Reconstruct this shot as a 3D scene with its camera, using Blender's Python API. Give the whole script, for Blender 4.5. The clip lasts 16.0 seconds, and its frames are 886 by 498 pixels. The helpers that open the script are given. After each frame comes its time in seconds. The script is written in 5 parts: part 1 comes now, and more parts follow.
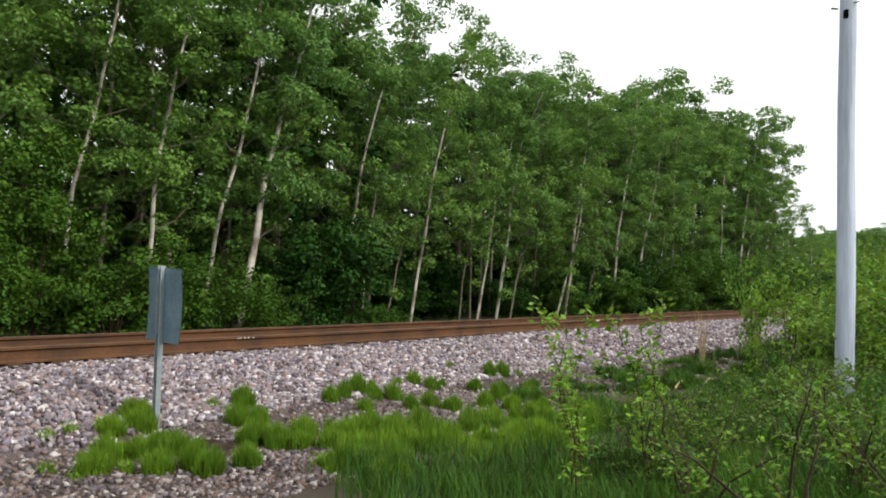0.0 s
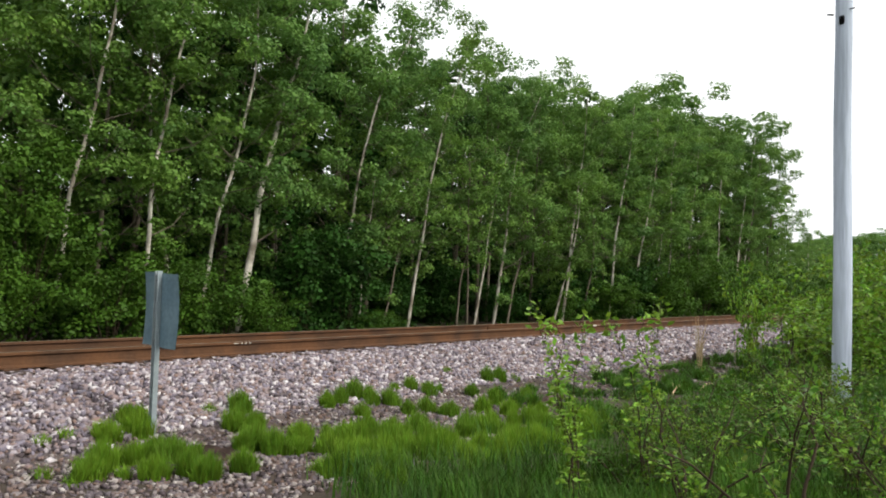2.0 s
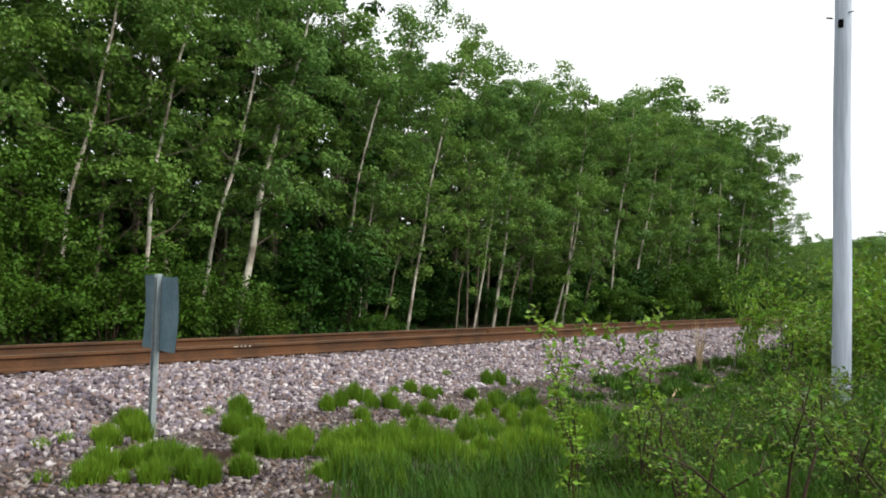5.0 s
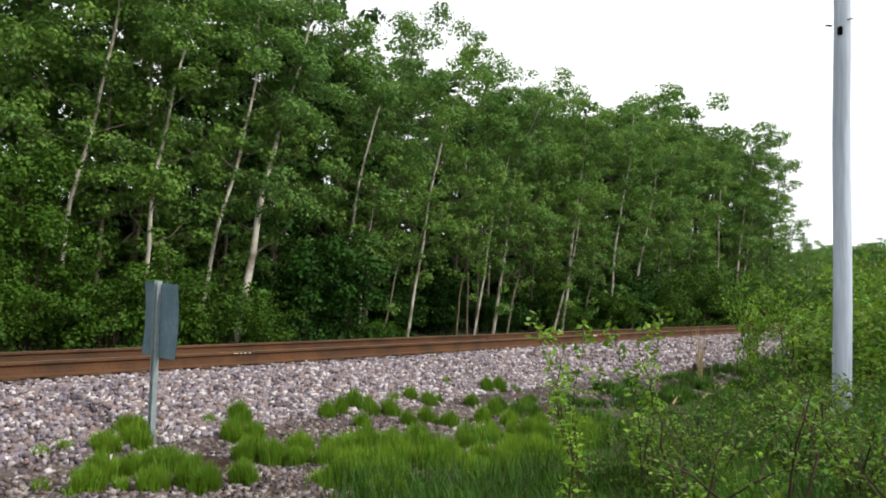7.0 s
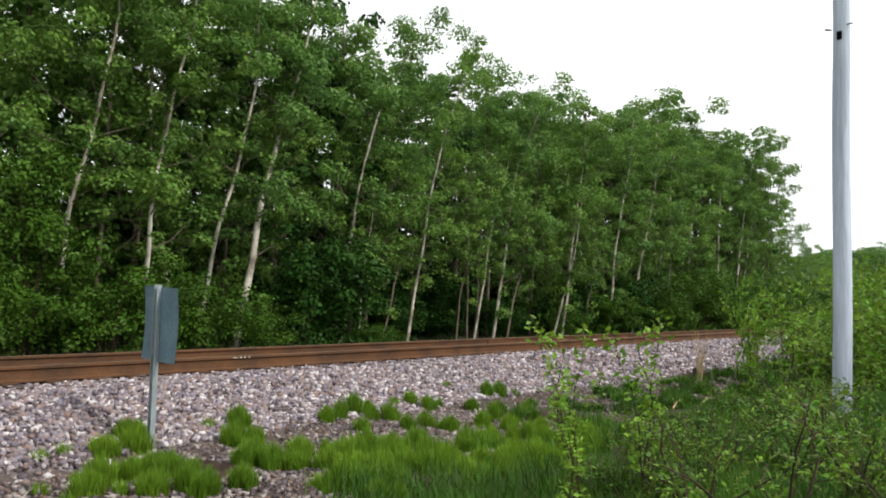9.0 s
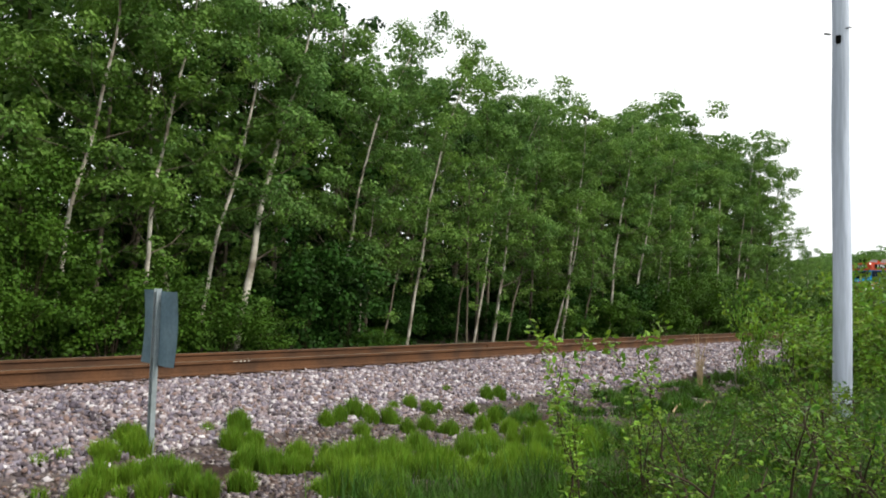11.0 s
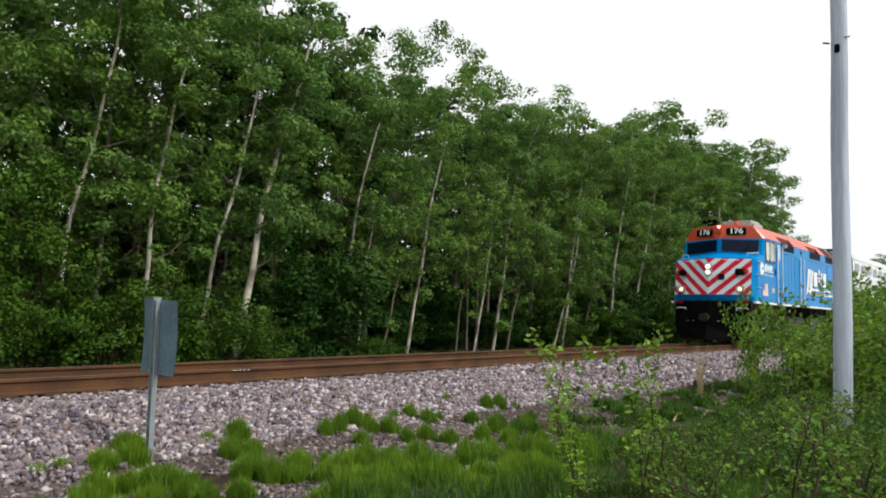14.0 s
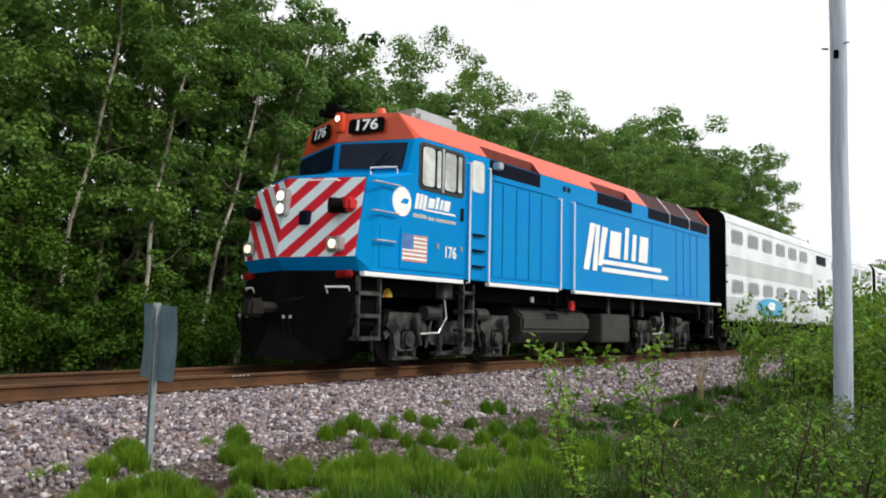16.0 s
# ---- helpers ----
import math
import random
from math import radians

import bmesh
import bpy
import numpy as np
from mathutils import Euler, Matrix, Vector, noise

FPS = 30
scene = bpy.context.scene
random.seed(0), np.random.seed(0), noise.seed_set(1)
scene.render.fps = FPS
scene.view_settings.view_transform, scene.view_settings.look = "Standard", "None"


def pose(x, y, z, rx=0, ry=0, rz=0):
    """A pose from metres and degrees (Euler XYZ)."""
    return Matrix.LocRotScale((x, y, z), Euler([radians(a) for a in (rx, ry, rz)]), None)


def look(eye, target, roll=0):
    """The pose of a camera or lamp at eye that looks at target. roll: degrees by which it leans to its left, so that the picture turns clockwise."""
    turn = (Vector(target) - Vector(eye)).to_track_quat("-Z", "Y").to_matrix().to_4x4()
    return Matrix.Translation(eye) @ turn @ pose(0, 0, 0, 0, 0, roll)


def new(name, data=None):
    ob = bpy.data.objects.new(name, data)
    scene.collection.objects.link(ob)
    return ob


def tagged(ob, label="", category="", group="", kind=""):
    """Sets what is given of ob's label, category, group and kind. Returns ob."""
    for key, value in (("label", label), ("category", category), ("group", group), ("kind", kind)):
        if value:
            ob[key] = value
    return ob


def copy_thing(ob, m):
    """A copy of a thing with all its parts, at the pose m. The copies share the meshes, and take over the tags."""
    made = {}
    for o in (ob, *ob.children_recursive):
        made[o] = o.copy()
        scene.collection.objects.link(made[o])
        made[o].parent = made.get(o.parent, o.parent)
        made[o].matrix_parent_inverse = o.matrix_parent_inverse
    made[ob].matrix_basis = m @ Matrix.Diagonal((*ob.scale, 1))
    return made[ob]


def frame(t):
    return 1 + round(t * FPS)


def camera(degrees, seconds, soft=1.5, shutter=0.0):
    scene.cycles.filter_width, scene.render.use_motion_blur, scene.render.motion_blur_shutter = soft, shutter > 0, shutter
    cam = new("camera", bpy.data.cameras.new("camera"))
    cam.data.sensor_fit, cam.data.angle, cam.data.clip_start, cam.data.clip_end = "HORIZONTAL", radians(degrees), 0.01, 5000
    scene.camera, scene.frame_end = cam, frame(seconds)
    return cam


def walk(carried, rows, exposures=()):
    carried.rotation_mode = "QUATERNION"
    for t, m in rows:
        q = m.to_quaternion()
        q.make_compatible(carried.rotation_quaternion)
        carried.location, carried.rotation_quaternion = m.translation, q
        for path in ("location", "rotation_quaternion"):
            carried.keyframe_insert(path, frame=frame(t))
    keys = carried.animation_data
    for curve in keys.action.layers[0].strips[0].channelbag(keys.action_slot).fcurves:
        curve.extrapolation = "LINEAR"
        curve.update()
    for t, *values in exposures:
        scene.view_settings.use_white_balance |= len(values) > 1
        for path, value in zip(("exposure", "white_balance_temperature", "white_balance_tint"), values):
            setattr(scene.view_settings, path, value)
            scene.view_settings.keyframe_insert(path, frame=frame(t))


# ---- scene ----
# ---- camera: it stands on one spot and only turns a little ----
DEG = 60.23
EYE = (0.0, 0.0, 0.731)
cam = camera(DEG, 16.0, soft=1.9)


def aim(yaw, pitch, roll):
    yw, pt = radians(yaw), radians(pitch)
    way = Vector((math.sin(yw) * math.cos(pt), math.cos(yw) * math.cos(pt), math.sin(pt)))
    return look(EYE, Vector(EYE) + 10 * way, roll)


TURNS = [(0, 50.830, 2.56, 1.36), (0.5, 50.828, 2.60, 1.36), (1, 50.835, 2.604, 1.36), (1.5, 50.846, 2.602, 1.36),
         (2, 51.020, 2.949, 1.36), (2.5, 51.027, 3.084, 1.36), (3, 51.040, 3.128, 1.36), (3.5, 51.038, 3.194, 1.36),
         (4, 51.044, 2.959, 1.36), (4.8, 51.04, 3.12, 1.36), (5.6, 51.03, 3.36, 1.36),
         (6.5, 51.024, 3.556, 1.36), (7, 51.018, 3.689, 1.36), (7.5, 51.008, 3.833, 1.36), (8, 51.010, 3.787, 1.36),
         (8.5, 51.026, 3.470, 1.36), (9, 51.020, 4.000, 1.36), (9.8, 51.02, 4.10, 1.36), (10.7, 51.025, 4.25, 1.36),
         (11.5, 51.028, 4.436, 1.355), (12, 51.020, 4.781, 1.35), (12.5, 51.027, 4.871, 1.35), (13, 51.030, 4.756, 1.35),
         (13.5, 51.027, 4.688, 1.345), (14, 51.024, 4.923, 1.34), (14.5, 51.017, 4.980, 1.34), (15, 51.020, 4.882, 1.34),
         (15.5, 51.020, 4.980, 1.34), (16, 51.017, 5.330, 1.335)]
walk(cam, [(t, aim(a, b, c)) for t, a, b, c in TURNS], exposures=[(0, 0.0), (9, 0.0), (11.5, -0.02), (12, -0.1), (12.5, -0.28), (16, -0.31)])

# ---- light: bright thin overcast, low hazy sun behind the camera ----
SUN_FROM = Vector((0.22, -0.74, 0.76)).normalized()
world = bpy.data.worlds.new("sky")
scene.world = world
world.use_nodes = True
wn, wl = world.node_tree.nodes, world.node_tree.links
wn.clear()
sky = wn.new("ShaderNodeTexSky")
sky.sky_type, sky.sun_disc = "NISHITA", False
sky.sun_elevation = math.asin(SUN_FROM.z)
sky.sun_rotation = math.atan2(SUN_FROM.x, SUN_FROM.y)
sky.air_density, sky.dust_density = 1.0, 4.0
coord = wn.new("ShaderNodeTexCoord")
cloud = wn.new("ShaderNodeTexNoise")
cloud.inputs["Scale"].default_value, cloud.inputs["Detail"].default_value = 2.2, 6.0
wl.new(coord.outputs["Generated"], cloud.inputs["Vector"])
ramp = wn.new("ShaderNodeValToRGB")
ramp.color_ramp.elements[0].position, ramp.color_ramp.elements[0].color = 0.25, (0.95, 0.95, 0.95, 1)
ramp.color_ramp.elements[1].position, ramp.color_ramp.elements[1].color = 0.62, (1, 1, 1, 1)
wl.new(cloud.outputs["Fac"], ramp.inputs["Fac"])
veil = wn.new("ShaderNodeMix")
veil.data_type = "RGBA"
veil.inputs["B"].default_value = (14.0, 14.2, 14.3, 1)
wl.new(ramp.outputs["Color"], veil.inputs["Factor"])
wl.new(sky.outputs["Color"], veil.inputs["A"])
bg = wn.new("ShaderNodeBackground")
bg.inputs["Strength"].default_value = 0.092
wl.new(veil.outputs["Result"], bg.inputs["Color"])
wout = wn.new("ShaderNodeOutputWorld")
wl.new(bg.outputs["Background"], wout.inputs["Surface"])

sun_data = bpy.data.lights.new("sun", "SUN")
sun_data.energy, sun_data.angle, sun_data.color = 3.7, radians(12), (1.0, 0.95, 0.87)
sun = new("sun", sun_data)
sun.matrix_world = look(Vector((0, 0, 30)) + SUN_FROM * 10, (0, 0, 30))


# ---- materials ----
def mat(name, color, rough=0.6, metal=0.0, vary=0.25, scale=8.0, fine=60.0, bump=0.2, second=None, island=0.0, spec=0.2,
        obj=0.0, trans=0.0, stretch=1.0):
    """A surface with coarse and fine variation, an optional second tone, a little relief and a shift per piece."""
    m = bpy.data.materials.new(name)
    m.use_nodes = True
    n, l = m.node_tree.nodes, m.node_tree.links
    b = n["Principled BSDF"]
    tc = n.new("ShaderNodeTexCoord")
    big, small = n.new("ShaderNodeTexNoise"), n.new("ShaderNodeTexNoise")
    big.inputs["Scale"].default_value, big.inputs["Detail"].default_value = scale, 5
    small.inputs["Scale"].default_value, small.inputs["Detail"].default_value = fine, 3
    place = tc.outputs["Object"]
    if stretch != 1.0:
        mp = n.new("ShaderNodeMapping")
        mp.inputs["Scale"].default_value = (1, 1, stretch)
        l.new(place, mp.inputs["Vector"])
        place = mp.outputs["Vector"]
    for x in (big, small):
        l.new(place, x.inputs["Vector"])
    mix = n.new("ShaderNodeMix")
    mix.data_type = "RGBA"
    c2 = second or tuple(c * (1 - vary) for c in color)
    mix.inputs["A"].default_value, mix.inputs["B"].default_value = (*color, 1), (*c2, 1)
    r = n.new("ShaderNodeValToRGB")
    r.color_ramp.elements[0].position, r.color_ramp.elements[1].position = 0.38, 0.64
    l.new(big.outputs["Fac"], r.inputs["Fac"])
    l.new(r.outputs["Color"], mix.inputs["Factor"])
    hsv = n.new("ShaderNodeHueSaturation")
    hsv.name = "Hue/Saturation/Value"
    l.new(mix.outputs["Result"], hsv.inputs["Color"])
    val = n.new("ShaderNodeMapRange")
    val.inputs["To Min"].default_value, val.inputs["To Max"].default_value = 1 - vary, 1 + vary
    l.new(small.outputs["Fac"], val.inputs["Value"])
    last = val.outputs["Result"]
    if island or obj:
        src = n.new("ShaderNodeNewGeometry").outputs["Random Per Island"] if island else n.new("ShaderNodeObjectInfo").outputs["Random"]
        k = island or obj
        mr = n.new("ShaderNodeMapRange")
        mr.inputs["To Min"].default_value, mr.inputs["To Max"].default_value = 1 - k, 1 + k
        l.new(src, mr.inputs["Value"])
        mul = n.new("ShaderNodeMath")
        mul.operation = "MULTIPLY"
        l.new(last, mul.inputs[0])
        l.new(mr.outputs["Result"], mul.inputs[1])
        last = mul.outputs["Value"]
        hr = n.new("ShaderNodeMapRange")
        hr.inputs["To Min"].default_value, hr.inputs["To Max"].default_value = 0.5 - k * 0.05, 0.5 + k * 0.05
        l.new(src, hr.inputs["Value"])
        l.new(hr.outputs["Result"], hsv.inputs["Hue"])
    l.new(last, hsv.inputs["Value"])
    l.new(hsv.outputs["Color"], b.inputs["Base Color"])
    b.inputs["Roughness"].default_value, b.inputs["Metallic"].default_value = rough, metal
    b.inputs["Specular IOR Level"].default_value = spec
    if bump:
        bp = n.new("ShaderNodeBump")
        bp.inputs["Strength"].default_value, bp.inputs["Distance"].default_value = bump, 0.02
        l.new(small.outputs["Fac"], bp.inputs["Height"])
        l.new(bp.outputs["Normal"], b.inputs["Normal"])
    if trans:
        tr = n.new("ShaderNodeBsdfTranslucent")
        l.new(hsv.outputs["Color"], tr.inputs["Color"])
        ms = n.new("ShaderNodeMixShader")
        ms.inputs["Fac"].default_value = trans
        l.new(b.outputs["BSDF"], ms.inputs[1])
        l.new(tr.outputs["BSDF"], ms.inputs[2])
        l.new(ms.outputs["Shader"], n["Material Output"].inputs["Surface"])
    return m


def glow(name, color, strength):
    m = mat(name, color, 0.3, bump=0)
    b = m.node_tree.nodes["Principled BSDF"]
    b.inputs["Emission Color"].default_value, b.inputs["Emission Strength"].default_value = (*color, 1), strength
    return m


def ground_mat():
    """Soil, crushed-stone bed and rough field in one surface, meeting along ragged borders."""
    m = mat("ground_cover", (0.060, 0.043, 0.036), 0.95, vary=0.4, scale=1.5, fine=30, bump=0.7, second=(0.048, 0.04, 0.03))
    n, l = m.node_tree.nodes, m.node_tree.links
    tc = n.new("ShaderNodeTexCoord")
    sep = n.new("ShaderNodeSeparateXYZ")
    l.new(tc.outputs["Object"], sep.inputs["Vector"])
    edge = n.new("ShaderNodeTexNoise")
    edge.inputs["Scale"].default_value, edge.inputs["Detail"].default_value = 0.8, 8
    l.new(tc.outputs["Object"], edge.inputs["Vector"])

    def ramp_on(value, a, b, wander):
        shift = n.new("ShaderNodeMath")
        shift.operation = "MULTIPLY_ADD"
        shift.inputs[1].default_value = wander
        l.new(edge.outputs["Fac"], shift.inputs[0])
        l.new(value, shift.inputs[2])
        r = n.new("ShaderNodeMapRange")
        r.inputs["From Min"].default_value, r.inputs["From Max"].default_value = a + wander / 2, b + wander / 2
        l.new(shift.outputs["Value"], r.inputs["Value"])
        return r.outputs["Result"]
    off = n.new("ShaderNodeMath")
    off.operation, off.inputs[1].default_value = "SUBTRACT", 10.217
    l.new(sep.outputs["Y"], off.inputs[0])
    dist = n.new("ShaderNodeMath")
    dist.operation = "ABSOLUTE"
    l.new(off.outputs["Value"], dist.inputs[0])
    grain = n.new("ShaderNodeTexNoise")
    grain.inputs["Scale"].default_value, grain.inputs["Detail"].default_value = 9.0, 6
    l.new(tc.outputs["Object"], grain.inputs["Vector"])

    def tone(a, b):
        x = n.new("ShaderNodeMix")
        x.data_type = "RGBA"
        x.inputs["A"].default_value, x.inputs["B"].default_value = (*a, 1), (*b, 1)
        l.new(grain.outputs["Fac"], x.inputs["Factor"])
        return x.outputs["Result"]

    def over(fac, low, high):
        x = n.new("ShaderNodeMix")
        x.data_type = "RGBA"
        l.new(fac, x.inputs["Factor"])
        l.new(low, x.inputs["A"])
        l.new(high, x.inputs["B"])
        return x.outputs["Result"]
    hue = n["Hue/Saturation/Value"]
    soil = hue.inputs["Color"].links[0].from_socket
    bed = over(ramp_on(dist.outputs["Value"], 3.0, 3.4, 0.8), tone((0.17, 0.14, 0.14), (0.07, 0.056, 0.053)), soil)
    cover = over(ramp_on(off.outputs["Value"], -7.0, -8.2, 2.4), bed, tone((0.11, 0.16, 0.04), (0.05, 0.085, 0.02)))
    cover = over(ramp_on(off.outputs["Value"], 24.0, 27.0, 3.0), cover, tone((0.11, 0.16, 0.04), (0.05, 0.085, 0.02)))
    l.new(cover, hue.inputs["Color"])
    return m


M_GROUND = ground_mat()


def stone_mat(name, per_object, k=1.0, blue=0.85):
    """Crushed stone in mixed tones, one tone to a stone."""
    m = mat(name, (0.3, 0.26, 0.27), 0.85, vary=0.25, scale=2, fine=45, bump=0.4)
    n, l = m.node_tree.nodes, m.node_tree.links
    src = n.new("ShaderNodeObjectInfo").outputs["Random"] if per_object else n.new("ShaderNodeNewGeometry").outputs["Random Per Island"]
    r = n.new("ShaderNodeValToRGB")
    tones = [(0.0, (0.075, 0.06, 0.06)), (0.14, (0.16, 0.135, 0.15)), (0.32, (0.26, 0.24, 0.275)), (0.50, (0.29, 0.235, 0.225)), (0.64, (0.27, 0.185, 0.145)), (0.78, (0.38, 0.345, 0.355)), (0.90, (0.55, 0.51, 0.49)), (1.0, (0.74, 0.72, 0.69))]
    while len(r.color_ramp.elements) < len(tones):
        r.color_ramp.elements.new(0.5)
    for e, (p, c) in zip(r.color_ramp.elements, tones):
        e.position, e.color = p, (c[0] * k, c[1] * k ** 1.08, c[2] * k ** blue, 1)
    l.new(src, r.inputs["Fac"])
    hue = n["Hue/Saturation/Value"]
    l.new(r.outputs["Color"], hue.inputs["Color"])
    return m


M_STONE = stone_mat("crushed_stone", False, 0.78)
M_STONE2 = stone_mat("soil_stained_stone", False, 0.50, 1.12)
M_STONE1 = stone_mat("crushed_stone_single", True, 0.78)
M_RAIL = mat("rusty_rail", (0.118, 0.056, 0.026), 0.75, 0.2, vary=0.3, scale=2.0, fine=25, bump=0.3, second=(0.070, 0.038, 0.022))
M_RAILTOP = mat("worn_rail_head", (0.22, 0.20, 0.16), 0.4, 0.7, vary=0.2, scale=3, fine=40, bump=0.1)
M_TIE = mat("tie_wood", (0.07, 0.05, 0.04), 0.9, vary=0.4, scale=6, fine=50, bump=0.6, obj=0.25)
M_GRASS = mat("grass", (0.165, 0.285, 0.020), 0.6, vary=0.2, scale=0.8, fine=6, bump=0, second=(0.105, 0.205, 0.016), island=0.3, trans=0.35)
M_LEAF = mat("leaf_aspen", (0.138, 0.258, 0.050), 0.5, vary=0.3, scale=0.75, fine=2.2, bump=0, second=(0.070, 0.152, 0.034), island=0.14, trans=0.33, spec=0.17)
M_LEAF2 = mat("leaf_light", (0.152, 0.270, 0.044), 0.5, vary=0.3, scale=0.7, fine=2.0, bump=0, second=(0.080, 0.164, 0.032), island=0.14, trans=0.33, spec=0.17)
# leaf colour darkened to hold the shade inside the woods
M_SHADELEAF = mat("leaf_in_shade", (0.025, 0.072, 0.010), 0.5, vary=0.35, scale=0.7, fine=2.0, bump=0, second=(0.013, 0.040, 0.006), island=0.14, trans=0.15, spec=0.08)
M_BARK = mat("pale_bark", (0.50, 0.47, 0.40), 0.85, vary=0.3, scale=2.2, fine=14, bump=0.4, second=(0.17, 0.145, 0.11))
M_LEAF6 = mat("leaf_shrub", (0.056, 0.122, 0.012), 0.5, vary=0.3, scale=0.9, fine=2.2, bump=0, second=(0.032, 0.074, 0.009), island=0.14, trans=0.2, spec=0.1)
M_BARK2 = mat("brown_bark", (0.145, 0.12, 0.09), 0.9, vary=0.3, scale=2.0, fine=16, bump=0.5)
M_TWIG = mat("twig", (0.050, 0.034, 0.022), 0.85, vary=0.3, scale=5, fine=40, bump=0.3)


# ---- mesh helpers ----
def mesh_from(name, verts, faces, material=None, smooth=False):
    me = bpy.data.meshes.new(name)
    me.from_pydata([tuple(v) for v in verts], [], [tuple(f) for f in faces])
    if material:
        me.materials.append(material)
    if smooth:
        me.shade_smooth()
    return me


def part(name, bm, material, parent=None, label="", smooth=False):
    """One mesh object under a thing or a part."""
    me = bpy.data.meshes.new(name)
    bmesh.ops.recalc_face_normals(bm, faces=bm.faces)
    bm.to_mesh(me)
    bm.free()
    for x in (material if isinstance(material, (list, tuple)) else [material]):
        me.materials.append(x)
    if smooth:
        me.shade_smooth()
    ob = new(name, me)
    if parent:
        ob.parent = parent
    return tagged(ob, label=label)


def box(bm, x0, x1, y0, y1, z0, z1, bevel=0.0, mi=0):
    vs = [bm.verts.new((x, y, z)) for x in (x0, x1) for y in (y0, y1) for z in (z0, z1)]
    fs = [bm.faces.new([vs[i] for i in q]) for q in ((0, 1, 3, 2), (4, 6, 7, 5), (0, 4, 5, 1), (2, 3, 7, 6), (0, 2, 6, 4), (1, 5, 7, 3))]
    for f in fs:
        f.material_index = mi
    if bevel:
        es = list({e for f in fs for e in f.edges})
        for f in bmesh.ops.bevel(bm, geom=es, offset=bevel, segments=2, affect="EDGES")["faces"]:
            f.material_index = mi
    return vs


def boxed(x0, x1, y0, y1, z0, z1, bevel=0.0):
    bm = bmesh.new()
    box(bm, x0, x1, y0, y1, z0, z1, bevel)
    return bm


def rod(bm, pts, radii, sides=8, cap=True):
    """A tube along points, with a radius at each."""
    pts = [Vector(p) for p in pts]
    if not isinstance(radii, (list, tuple)):
        radii = [radii] * len(pts)
    rings = []
    for i, p in enumerate(pts):
        d = (pts[min(i + 1, len(pts) - 1)] - pts[max(i - 1, 0)]).normalized()
        a = d.cross(Vector((0, 0, 1)) if abs(d.z) < 0.9 else Vector((1, 0, 0))).normalized()
        b = d.cross(a)
        rings.append([bm.verts.new(p + radii[i] * (math.cos(k * math.tau / sides) * a + math.sin(k * math.tau / sides) * b)) for k in range(sides)])
    for r0, r1 in zip(rings, rings[1:]):
        for k in range(sides):
            bm.faces.new((r0[k], r0[(k + 1) % sides], r1[(k + 1) % sides], r1[k]))
    if cap:
        bm.faces.new(rings[0])
        bm.faces.new(rings[-1])
    return bm


def rodded(pts, radii, sides=8):
    return rod(bmesh.new(), pts, radii, sides)


def prism(bm, pts, axis, a, b, mi=0):
    """A polygon of 2D points pushed from a to b along an axis (0: points are y, z; 1: x, z)."""
    def at(p, s):
        return (s, p[0], p[1]) if axis == 0 else (p[0], s, p[1])
    v0, v1 = [bm.verts.new(at(p, a)) for p in pts], [bm.verts.new(at(p, b)) for p in pts]
    fs = [bm.faces.new(v0), bm.faces.new(v1)]
    for i in range(len(pts)):
        j = (i + 1) % len(pts)
        fs.append(bm.faces.new((v0[i], v0[j], v1[j], v1[i])))
    for f in fs:
        f.material_index = mi
    return bm


def empty(name, m=None):
    ob = new(name)
    if m is not None:
        ob.matrix_world = m
    return ob


# ---- ground: track bed, ballast shoulder, ditch, verge ----
D = 10.217
RAIL = -0.125


def ground_z(x, y):
    u = D - y
    if u >= 0:
        prof = [(0, -0.36), (1.75, -0.365), (3.35, -0.85), (4.3, -0.93), (7, -0.93), (10, -0.84), (60, -0.7), (3000, -0.7)]
    else:
        u = -u
        prof = [(0, -0.36), (1.8, -0.365), (3.6, -0.95), (5, -0.95), (9, -0.75), (60, -0.5), (3000, 0)]
    for (a, za), (b, zb) in zip(prof, prof[1:]):
        if u <= b:
            z = za + (zb - za) * (u - a) / (b - a)
            break
    else:
        z = prof[-1][1]
    if 1.6 < u < 200:
        z += 0.05 * noise.noise((x * 0.5, y * 0.5, 0)) + 0.02 * noise.noise((x * 2.1, y * 2.1, 4))
    return z


def build_ground():
    def steps(a, b, n, far):
        inner = list(np.linspace(a, b, n))
        return [-far, -far * 0.3, -far * 0.1, a - 40] + inner + [b + 60, far * 0.15, far * 0.4, far]
    xs = steps(-10, 70, 180, 3000)
    ys = [-3000, -900, -300, -100, -40, -20] + list(np.linspace(-10, 24, 115)) + [28, 36, 50, 80, 150, 400, 1000, 3000]
    verts = [(x, y, ground_z(x, y)) for y in ys for x in xs]
    nx = len(xs)
    faces = [(j * nx + i, j * nx + i + 1, (j + 1) * nx + i + 1, (j + 1) * nx + i) for j in range(len(ys) - 1) for i in range(nx - 1)]
    me = mesh_from("ground", verts, faces, M_GROUND, True)
    return tagged(new("ground", me), "dark soil ground with a crushed stone track bed", "ground", kind="structure")


GROUND = build_ground()


# ---- track ----
def rail_profile():
    half = [(0.0, 0.0), (0.032, 0.0), (0.037, -0.008), (0.037, -0.035), (0.012, -0.050), (0.009, -0.10), (0.012, -0.15), (0.076, -0.172), (0.076, -0.186)]
    return half + [(-y, z) for y, z in reversed(half[1:])]


